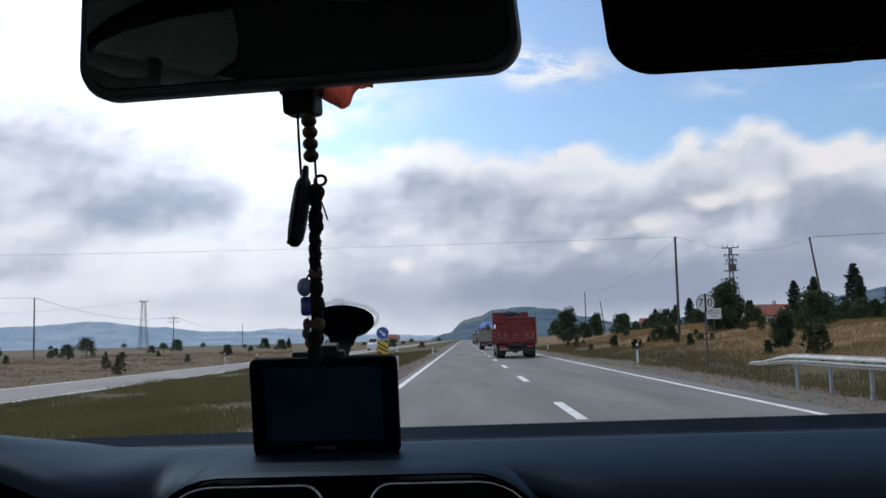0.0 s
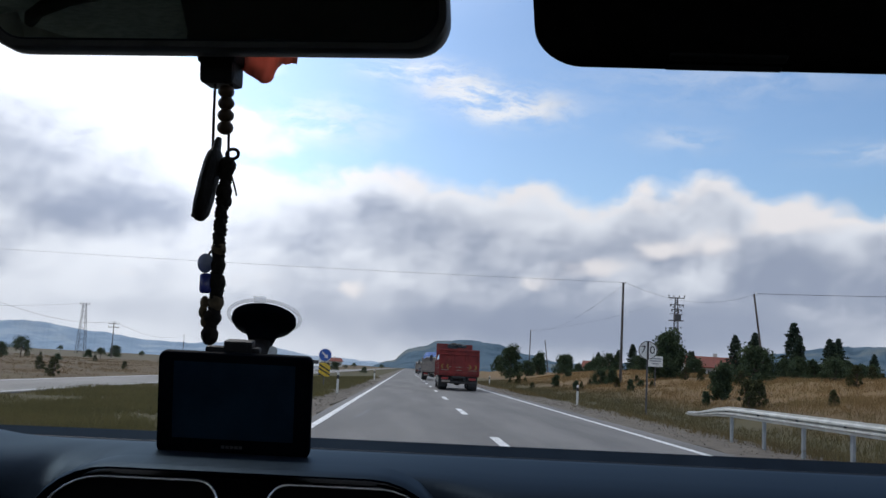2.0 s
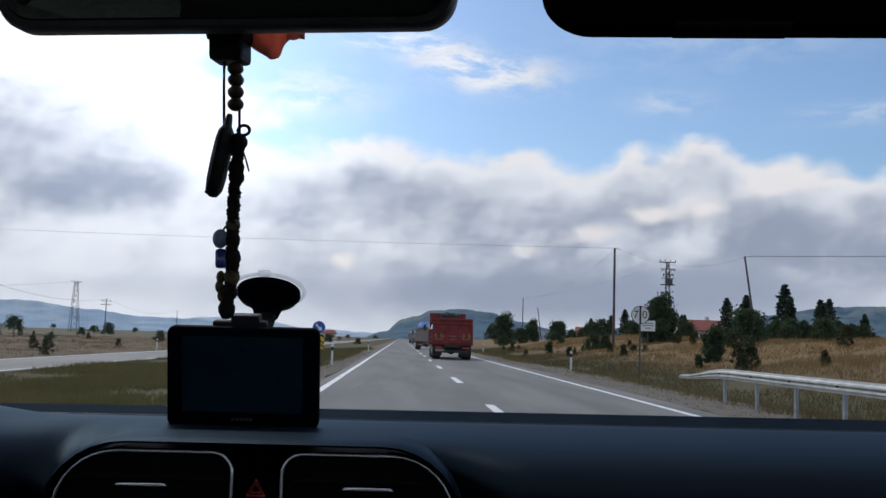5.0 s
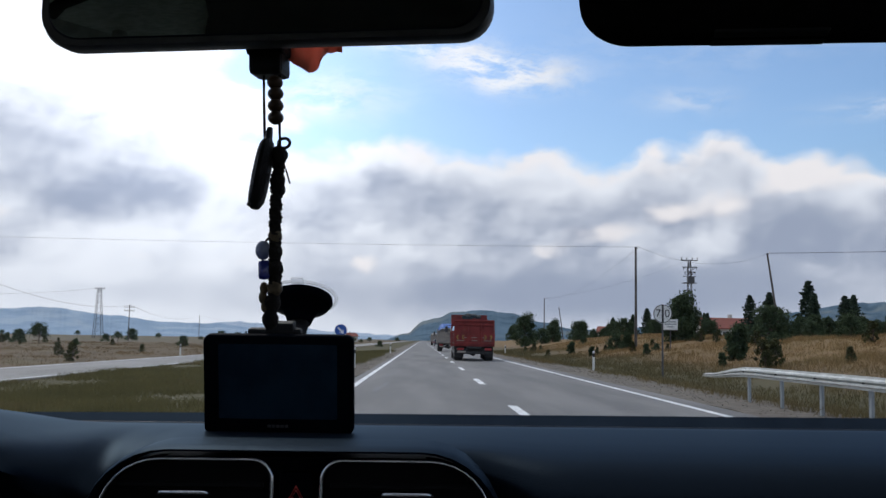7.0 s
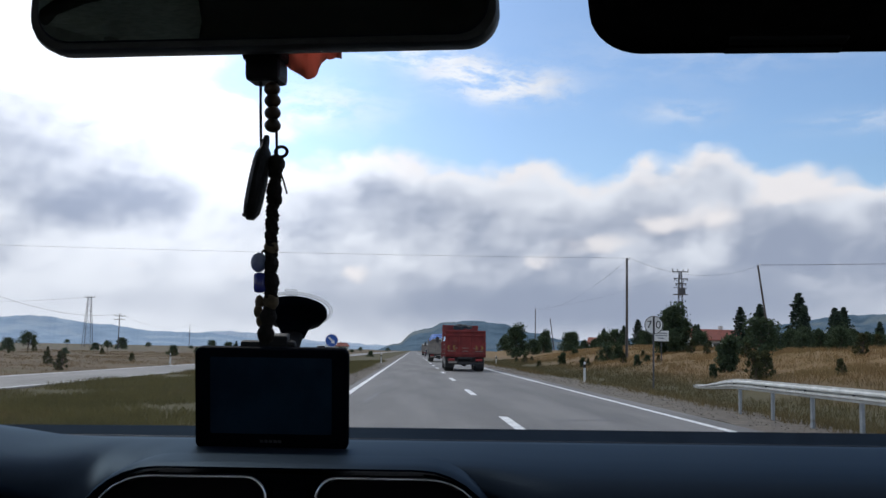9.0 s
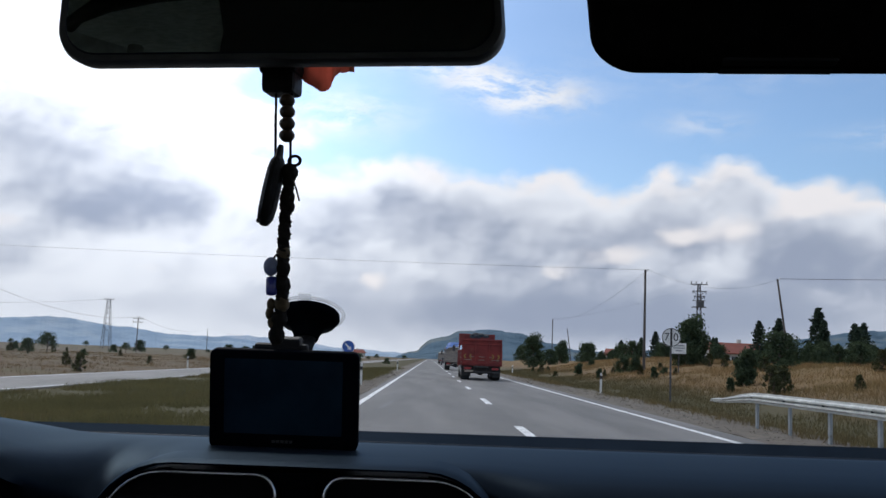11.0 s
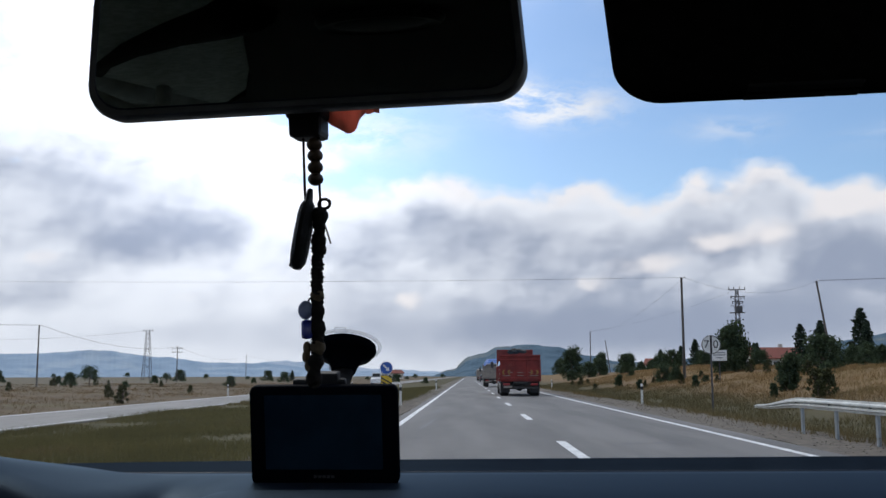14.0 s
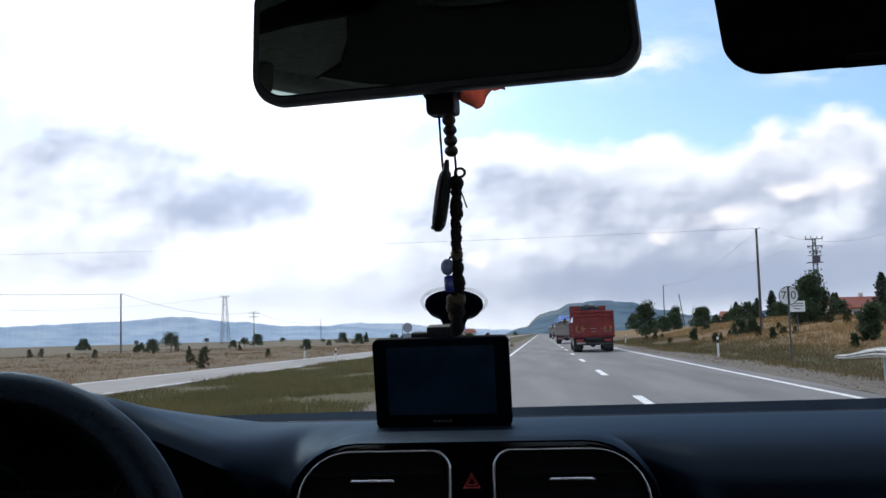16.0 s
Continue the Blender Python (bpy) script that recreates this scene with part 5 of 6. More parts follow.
def build_shell():
    car = thing("car_shell", "closed dark cabin of a silver hatchback standing on the road", "car", kind="structure")
    HW = 0.9

    def slab(name, c, s, mat, bevel=0.0, rot=None):
        bm = bmesh.new()
        box(bm, c, s, rot, bevel)
        return part(name, bm, mat, car)

    # roof skin and lining, both crowned
    for name, mat, lift, w in (("roof", SHELL, 0.0, 0.70), ("headliner", HEADLINER, -0.045, 0.68)):
        bm = bmesh.new()
        secs = []
        for i in range(15):
            y = 0.50 - 1.86 * i / 14
            z = 1.585 + 0.035 * math.sin(math.pi * (0.15 + 0.7 * i / 14)) - 0.10 * max(0, (i - 9) / 5) ** 2 + lift
            top = [Vector((MID + w * (-1 + k / 6), y, z + 0.03 * (1 - (-1 + k / 6) ** 2))) for k in range(13)]
            secs.append(top + [p - Vector((0, 0, 0.028)) for p in reversed(top)])
        loft(bm, secs)
        part(name, bm, mat, car, smooth=40)
    slab("floor", (MID, 0.0, 0.26), (1.7, 3.2, 0.06), SEAT_CLOTH)
    slab("bulkhead", (MID, 1.45, 0.70), (1.74, 0.06, 0.82), PIT)
    # body sides with wheel arches
    prof = [(-1.66, 0.42), (-1.70, 0.7), (-1.62, 1.06)]
    prof += [(1.42, 1.10), (1.9, 1.0), (2.2, 0.86), (2.28, 0.6), (2.22, 0.3), (1.93, 0.24)]
    prof += [(1.55 + 0.37 * math.cos(radians(a)), 0.31 + 0.37 * math.sin(radians(a))) for a in range(10, 171, 16)]
    prof += [(1.17, 0.24), (-0.67, 0.24)]
    prof += [(-1.05 + 0.37 * math.cos(radians(a)), 0.31 + 0.37 * math.sin(radians(a))) for a in range(10, 171, 16)]
    prof += [(-1.43, 0.26)]
    for s in (-1, 1):
        bm = bmesh.new()
        loft(bm, [[Vector((MID + s * x, y, z)) for y, z in prof] for x in (HW - 0.06, HW - 0.015, HW)])
        part("body_side", bm, SHELL, car, smooth=30)
        slab("door_panel", (MID + s * (HW - 0.1), -0.1, 0.7), (0.07, 2.7, 0.74), SEAT_CLOTH, 0.02)
        bm = bmesh.new()
        tube(bm, [(MID + s * 0.9, 1.46, 1.07), (MID + s * 0.82, 0.98, 1.33), (MID + s * 0.72, 0.46, 1.575)], [0.04, 0.036, 0.04], 10)
        part("front_pillar", bm, TRIM_BLACK, car, smooth=True)
        bm = bmesh.new()
        tube(bm, [(MID + s * 0.88, -0.32, 1.05), (MID + s * 0.72, -0.38, 1.57)], [0.055, 0.05], 10)
        part("middle_pillar", bm, PILLAR_TRIM, car, smooth=True)
        bm = bmesh.new()
        loft(bm, [[Vector((MID + s * (0.88 + d), -1.1, 1.04)), Vector((MID + s * (0.86 + d), -1.66, 1.04)), Vector((MID + s * (0.68 + d), -1.4, 1.53)), Vector((MID + s * (0.71 + d), -1.2, 1.56))] for d in (-0.03, 0.03)])
        part("rear_pillar", bm, PILLAR_TRIM, car)
        for y0, y1 in ((1.25, -0.28), (-0.4, -1.12)):
            bm = bmesh.new()
            t0 = min(y0, 0.48)
            loft(bm, [[Vector((MID + s * (0.87 + d), y0, 1.06)), Vector((MID + s * (0.87 + d), y1, 1.06)), Vector((MID + s * (0.725 + d), y1 - 0.03, 1.56)), Vector((MID + s * (0.725 + d), t0, 1.56))] for d in (-0.002, 0.002)])
            pane = part("side_window", bm, WINDSCREEN, car)
            pane.visible_shadow = False
        for y in (1.55, -1.05):
            wheel(car, MID + s * 0.78, y, 0.31, 0.2)
    # bonnet, nose and tail
    bm = bmesh.new()
    secs = []
    for i in range(9):
        t = i / 8
        y = 1.46 + 0.78 * t
        z = 1.085 - 0.10 * t - 0.14 * t ** 3
        row = [Vector((MID + 0.84 * (-1 + k / 5), y, z + 0.035 * (1 - (-1 + k / 5) ** 2))) for k in range(11)]
        secs.append(row + [p - Vector((0, 0, 0.03)) for p in reversed(row)])
    loft(bm, secs)
    part("bonnet", bm, SHELL, car, smooth=40)
    bm = bmesh.new()
    loft(bm, [[Vector((MID + 0.86 * (-1 + k / 5), y - 0.12 * (-1 + k / 5) ** 2, z)) for k in range(11)] + [Vector((MID + 0.84 * (1 - k / 5), 2.0, z)) for k in range(11)] for y, z in ((2.2, 0.24), (2.33, 0.4), (2.33, 0.6), (2.24, 0.82))])
    part("front_bumper", bm, SHELL, car, smooth=40)
    bm = bmesh.new()
    loft(bm, [[Vector((MID + 0.86 * (-1 + k / 5), y + 0.08 * (-1 + k / 5) ** 2, z)) for k in range(11)] + [Vector((MID + 0.84 * (1 - k / 5), -1.5, z)) for k in range(11)] for y, z in ((-1.66, 0.3), (-1.76, 0.45), (-1.74, 0.8), (-1.66, 1.06))])
    part("tailgate", bm, SHELL, car, smooth=40)
    bm = bmesh.new()
    loft(bm, [[Vector((MID + s * 0.66, -1.64 + d, 1.06)), Vector((MID + s * 0.58, -1.38 + d, 1.52))] for s in (-1, 1) for d in (0.0,)], cap=False, closed=False)
    rear = part("rear_window", bm, WINDSCREEN, car)
    rear.visible_shadow = False
    bm = bmesh.new()
    rows = []
    for i in range(9):
        y = 1.47 - 1.0 * i / 8
        hw = 0.89 - 0.18 * i / 8
        rows.append([Vector((MID + hw * (-1 + k / 5), y, screen_z(y) - 0.0012 * (k - 5) ** 2)) for k in range(11)])
    loft(bm, rows, cap=False, closed=False)
    pane = part("windscreen", bm, WINDSCREEN, car, "clear windscreen glass", True)
    pane.visible_shadow = False
    # roof edge trims, door seals and grab handles added for the mirror's reflection; lamp
    for s in (-1, 1):
        for name, dx, dz, r, mat in (("roof_trim", 0.60, 1.545, 0.026, PILLAR_TRIM), ("door_seal", 0.545, 1.557, 0.012, PIT), ("roof_seam", 0.40, 1.572, 0.006, PIT)):
            bm = bmesh.new()
            tube(bm, [(MID + s * (dx - 0.05 * (k / 8 - 0.4) ** 2), 0.42 - 1.6 * k / 8, dz + 0.02 * math.sin(math.pi * k / 8)) for k in range(9)], r, 8)
            part(name, bm, mat, car, smooth=True)
        bm = bmesh.new()
        tube(bm, [(MID + s * 0.55, -0.10, 1.55), (MID + s * 0.545, -0.115, 1.515), (MID + s * 0.54, -0.2, 1.505), (MID + s * 0.545, -0.285, 1.515), (MID + s * 0.55, -0.30, 1.55)], [0.012, 0.012, 0.011, 0.012, 0.012], 8)
        part("grab_handle", bm, PILLAR_TRIM, car, smooth=True)
    bm = bmesh.new()
    # added black panel, outlined to fit the dark part of the mirror's reflection
    dark_outline = [(0.62, 0.40), (0.62, -1.0), (-0.6, -1.0), (-0.6, -0.55), (-0.48, -0.42), (-0.39, -0.25), (-0.29, -0.03), (-0.24, 0.06), (-0.22, 0.1), (-0.26, 0.24), (-0.33, 0.33), (-0.36, 0.40)]
    loft(bm, [[Vector((MID + x * k, y, z)) for x, y in dark_outline] for k, z in ((0.99, 1.556), (1.0, 1.553), (1.0, 1.58))])
    part("mirror_dark_panel", bm, PIT, car, "black panel added to darken the mirror's reflection", 40)
    bm = bmesh.new()
    # added dark band, laid to match a dark streak in the mirror
    tube(bm, [(MID + x, y, 1.562) for x, y in ((-0.6, -0.21), (-0.53, -0.124), (-0.44, -0.05), (-0.35, 0.008), (-0.27, 0.05), (-0.22, 0.09))], [0.010, 0.013, 0.016, 0.020, 0.026, 0.03], 10)
    part("mirror_dark_band", bm, PIT, car, "dark band added for the mirror's reflection", True)
    bm = bmesh.new()
    loft(bm, [[Vector((MID - 0.12 + 0.07 * k * math.cos(a), 0.0 + 0.045 * k * math.sin(a), z)) for a in (2 * math.pi * q / 24 for q in range(24))] for k, z in ((1.0, 1.575), (1.0, 1.552), (0.93, 1.547), (0.88, 1.549))])
    lamp = part("roof_lamp", bm, TRIM_BLACK, car, "unlit oval roof lamp", 40)
    bm = bmesh.new()
    ball(bm, (MID - 0.12, 0.0, 1.551), 0.045, (1.25, 0.75, 0.12), 16)
    part("lens", bm, TRIM_BLACK, lamp, "cloudy unlit lens", True)
    bm = bmesh.new()
    box(bm, (MID, 0.475, 1.555), (1.4, 0.06, 0.05), None, 0.01)
    part("screen_header", bm, TRIM_BLACK, car)


def bell(x, c, w):
    return math.exp(-((x - c) / w) ** 2)


def build_dashboard():
    ob = thing("dashboard", "dark grey grained plastic dashboard with two centre vents", "dashboard")
    bm = bmesh.new()
    secs, shelf = [], []
    for i in range(213):
        x = -0.94 + 1.70 * i / 212
        back = 1.31 + 0.07 * x - 0.10 * bell(x, -1.0, 0.4)
        near = 1.07 + 0.03 * x
        rise = 0.03 * smoothstep((-0.30 - x) / 0.15) * (1 - smoothstep((-0.56 - x) / 0.2))
        d = abs(x + 0.465)
        lip = 1.208 - 0.052 * smoothstep((d - 0.03) / 0.19) * (0.4 + 0.6 * d / 0.2) - 0.05 * smoothstep((d - 0.19) / 0.035) - 0.012 * smoothstep((d - 0.05) / 0.06)
        far = [(back + 0.12, 1.06), (back + 0.03, 1.14), (back, 1.150), (near + 0.06, 1.1505), (near + 0.012, 1.1515), (near, 1.156), (near - 0.05, 1.158 + 0.5 * rise)]
        driver = [(0.87, 1.163 + rise), (0.80, 0.45 * (1.163 + rise) + 0.55 * (lip + 0.003)), (0.745, lip + 0.003), (0.727, lip - 0.001), (0.72, lip - 0.008), (0.728, lip - 0.014), (0.80, lip - 0.024), (0.84, lip - 0.10), (0.84, 0.6)]
        centre = [(0.92, 1.160), (0.86, 1.1595), (0.83, 1.1585), (0.812, 1.156), (0.80, 1.148), (0.797, 1.14), (0.797, 1.12), (0.80, 1.0), (0.84, 0.6)]
        guest = [(0.88, 1.159), (0.83, 1.1575), (0.79, 1.154), (0.765, 1.148), (0.748, 1.138), (0.738, 1.122), (0.733, 1.10), (0.738, 1.0), (0.80, 0.6)]
        # rounded slope between the driver's hood and the centre cowl
        slope = [(0.93, 1.1605), (0.89, 1.158), (0.855, 1.152), (0.825, 1.142), (0.803, 1.129), (0.793, 1.115), (0.789, 1.10), (0.79, 1.0), (0.80, 0.6)]
        s = smoothstep((x + 0.31) / 0.06) * (1 - smoothstep((x + 0.25) / 0.045))
        driver = [(p[0] * (1 - s) + q[0] * s, p[1] * (1 - s) + q[1] * s) for p, q in zip(driver, slope)]
        a, b = smoothstep((x + 0.262) / 0.047), smoothstep((x - 0.035) / 0.085)
        front = [((1 - a) * p[0] + a * (1 - b) * q[0] + a * b * r[0], (1 - a) * p[1] + a * (1 - b) * q[1] + a * b * r[1]) for p, q, r in zip(driver, centre, guest)]
        secs.append([Vector((x, y, z)) for y, z in far[4:] + front])
        shelf.append([Vector((x, y, z)) for y, z in far[:5]])
    loft(bm, secs, cap=False, closed=False)
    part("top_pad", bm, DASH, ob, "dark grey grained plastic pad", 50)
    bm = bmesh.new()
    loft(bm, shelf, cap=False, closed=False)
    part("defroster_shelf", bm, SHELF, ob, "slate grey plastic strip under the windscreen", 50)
    # thin paler tube draws the highlight along the pad's edge
    bm = bmesh.new()
    tube(bm, [(x, 1.07 + 0.03 * x, 1.1555) for x in (-0.42 + 1.16 * k / 40 for k in range(41))], 0.0013, 8)
    part("pad_edge", bm, EDGE_SHEEN, ob, "edge of the dash pad, highlight in its colour", True)
    # centre panel with two vents
    bm = bmesh.new()
    plate(bm, [(p[0] + MID - 0.004, p[1] + 1.03) for p in outline_of(0.300, 0.256, 0.054, 0.054, 0.05, 0.05)], 0.755, 0.80)
    es = [e for e in bm.edges if abs(e.verts[0].co.y - 0.755) < 1e-4 and abs(e.verts[1].co.y - 0.755) < 1e-4]
    bmesh.ops.bevel(bm, geom=es, offset=0.012, segments=4, affect="EDGES")
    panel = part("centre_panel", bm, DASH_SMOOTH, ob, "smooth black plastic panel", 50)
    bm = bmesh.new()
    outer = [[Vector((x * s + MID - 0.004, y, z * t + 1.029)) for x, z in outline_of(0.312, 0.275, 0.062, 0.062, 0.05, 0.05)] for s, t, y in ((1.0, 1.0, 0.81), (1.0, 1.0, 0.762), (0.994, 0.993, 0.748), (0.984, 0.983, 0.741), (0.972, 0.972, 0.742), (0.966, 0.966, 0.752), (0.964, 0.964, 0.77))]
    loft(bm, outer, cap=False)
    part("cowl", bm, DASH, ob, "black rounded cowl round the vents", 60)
    for cx, w in ((-0.1735, 0.127), (-0.0115, 0.125)):
        big = 0.045
        shape = outline_of(w, 0.115, big if cx < MID else 0.015, 0.015 if cx < MID else big, 0.022, 0.022)
        bm = bmesh.new()
        rim = [Vector((cx + x, 0.746, 1.0995 + z)) for x, z in shape]
        n = len(rim)
        secs = []
        for k in range(n + 1):
            p, a, b = rim[k % n], rim[(k - 1) % n], rim[(k + 1) % n]
            d = (b - a).normalized()
            nrm = Vector((d.z, 0, -d.x))
            secs.append([p + nrm * 0.0017 * math.cos(t) + Vector((0, 1, 0)) * 0.0026 * math.sin(t) for t in (2 * math.pi * q / 8 for q in range(8))])
        loft(bm, secs, cap=False)
        vent = part("vent", bm, CHROME, panel, "satin chrome ring round an air vent", True)
        # flat black plate and slats: shade of the vent's depth in their colour
        bm = bmesh.new()
        plate(bm, [(cx + x * 0.965, 1.0995 + z * 0.965) for x, z in shape], 0.7495, 0.7545)
        part("vent_shade_plate", bm, PIT, panel)
        for k in range(5):
            bm = bmesh.new()
            box(bm, (cx, 0.748, 1.062 + 0.019 * k), (w * 0.9, 0.006, 0.0035), Matrix.Rotation(radians(24), 3, "X"), 0.001, 1)
            part("slat", bm, PIT, panel)
        bm = bmesh.new()
        tube(bm, [(cx - 0.019, 0.743, 1.132), (cx - 0.016, 0.7405, 1.1335), (cx + 0.016, 0.7405, 1.1335), (cx + 0.019, 0.743, 1.132)], 0.0016, 8)
        part("vent_tab", bm, CHROME, panel, "slim chrome tab", True)
    bm = bmesh.new()
    box(bm, (-0.0925, 0.752, 1.128), (0.025, 0.008, 0.04), None, 0.002)
    button = part("hazard_button", bm, DASH_SMOOTH, panel, "black hazard button with red triangle")
    for s, r in ((1.0, 0.0009), (0.55, 0.0007)):
        bm = bmesh.new()
        pts = [(-0.0925 + s * a, 0.7472, 1.1315 + s * b) for a, b in ((-0.0065, -0.005), (0.0065, -0.005), (0, 0.0065), (-0.0065, -0.005), (0.0065, -0.005))]
        tube(bm, pts, r, 5)
        part("triangle", bm, RED_PRINT, button)
    # instrument binnacle
    bm = bmesh.new()
    box(bm, (-0.475, 0.825, 1.055), (0.27, 0.02, 0.13), None, 0.006)
    cluster = part("instrument_panel", bm, PIT, ob, "dark unlit instrument panel")
    for cx, R in ((-0.378, 0.05), (-0.55, 0.05)):
        bm = bmesh.new()
        ring(bm, Matrix.Translation((cx, 0.813, 1.095)) @ FACE, R, 0.0009, 40, 6)
        part("gauge_ring", bm, TRIM_BLACK, cluster, "thin dark gauge ring", True)


def build_steering_wheel():
    m = Matrix.Translation((-0.453, 0.582, 1.063)) @ Matrix.Rotation(radians(64), 4, "X")
    ob = thing("steering_wheel", "black leather three-spoke steering wheel before the instruments", "steering wheel", m)
    bm = bmesh.new()
    ring(bm, Matrix(), 0.171, 0.0155, 72, 14)
    part("rim", bm, LEATHER, ob, "black grained leather rim", True)
    bm = bmesh.new()
    ball(bm, (0, 0, -0.015), 0.062, (1.05, 0.95, 0.42), 24)
    part("hub", bm, DASH_SMOOTH, ob, smooth=True)
    for a in (8, 172, 270):
        bm = bmesh.new()
        c, s = math.cos(radians(a)), math.sin(radians(a))
        tube(bm, [(c * 0.045, s * 0.045, -0.02), (c * 0.1, s * 0.1, -0.014), (c * 0.168, s * 0.168, -0.002)], [0.024, 0.017, 0.014], 10)
        part("spoke", bm, DASH_SMOOTH, ob, smooth=True)
    bm = bmesh.new()
    rod(bm, (0, 0, -0.02), (0, 0, -0.26), 0.03, seg=16)
    part("column", bm, PIT, ob)


def build_mirror():
    m = Matrix.Translation((-0.0873, 0.505, 1.4369)) @ Matrix.Rotation(radians(-7), 4, "Z") @ Matrix.Rotation(radians(-0.8), 4, "Y") @ Matrix.Rotation(radians(4), 4, "X")
    ob = thing("rear_view_mirror", "black-framed rear-view mirror reflecting the dark cabin", "mirror", m)
    shape = outline(0.2400, 0.0815, 0.019, 8, 0.05)
    bm = bmesh.new()
    secs = [[Vector((x * s, y, z * t)) for x, z in shape] for s, t, y in ((0.965, 0.9, -0.0055), (0.99, 0.97, -0.006), (1.0, 1.0, -0.002), (1.0, 1.0, 0.008), (0.97, 0.93, 0.02), (0.8, 0.7, 0.03))]
    loft(bm, secs)
    part("housing", bm, HOUSING, ob, "black plastic housing", 50)
    bm = bmesh.new()
    plate(bm, [(x * 0.952, z * 0.875) for x, z in shape], -0.0068, -0.0052)
    glass = part("glass", bm, MIRROR, ob, "dim silvered glass")
    bm = bmesh.new()
    loft(bm, [[Vector((x * s, y, z * t)) for x, z in shape] for s, t, y in ((0.952, 0.875, -0.0068), (0.960, 0.896, -0.0062), (0.960, 0.896, -0.0055))], cap=False)
    part("bevel", bm, EDGE_SHEEN, glass, "ground edge of the glass")
    bm = bmesh.new()
    tube(bm, [(0.0, 0.024, 0.0), (0.0, 0.05, 0.02), (0.0, 0.062, 0.06), (0.0, 0.066, 0.075)], [0.012, 0.01, 0.012, 0.022], 12)
    part("stem", bm, TRIM_BLACK, ob, smooth=True)
    bm = bmesh.new()
    box(bm, (-0.0072, 0.036, -0.029), (0.0185, 0.022, 0.042), None, 0.003)
    box(bm, (-0.0072, 0.036, -0.0295), (0.0215, 0.024, 0.02), None, 0.003)
    part("mount_block", bm, TRIM_BLACK, ob, "square black mount block")


def build_ribbon():
    ob = thing("ribbon", "orange-red cloth ribbon tied behind the mirror", "ribbon", Matrix.Translation((-0.0835, 0.552, 1.4145)))
    bm = bmesh.new()
    rows = []
    for i in range(51):
        t = i / 50
        # a pointed lower corner, then a straight hem with a small hooked end
        lo = -0.0125 - 0.0075 * t / 0.44 if t < 0.44 else -0.020 + 0.0115 * min(1.0, (t - 0.44) / 0.34) - 0.0018 * max(0.0, t - 0.9) / 0.1
        lo += 0.0005 * noise.noise(Vector((t * 47, 1.0, 0.0)))
        fold, crease = 0.0045 * math.sin(t * 8), 0.0022 * math.sin(t * 19 + 1.0)
        rows.append([Vector((0.034 * t, fold, 0.016)), Vector((0.033 * t, fold * 0.4 - 0.002 + crease, 0.004)), Vector((0.0333 * t, crease - fold * 0.5, 0.5 * lo)), Vector((0.0335 * t + 0.0008 * math.sin(t * 15), -fold - crease, lo))])
    loft(bm, rows, cap=False, closed=False)
    r = part("cloth", bm, RIBBON, ob, smooth=True)
    sol = r.modifiers.new("thickness", "SOLIDIFY")
    sol.thickness = 0.0006
    bm = bmesh.new()
    ball(bm, (0.004, 0, 0.008), 0.004, (1, 1, 1.4), 8)
    part("knot", bm, RIBBON, ob, smooth=True)


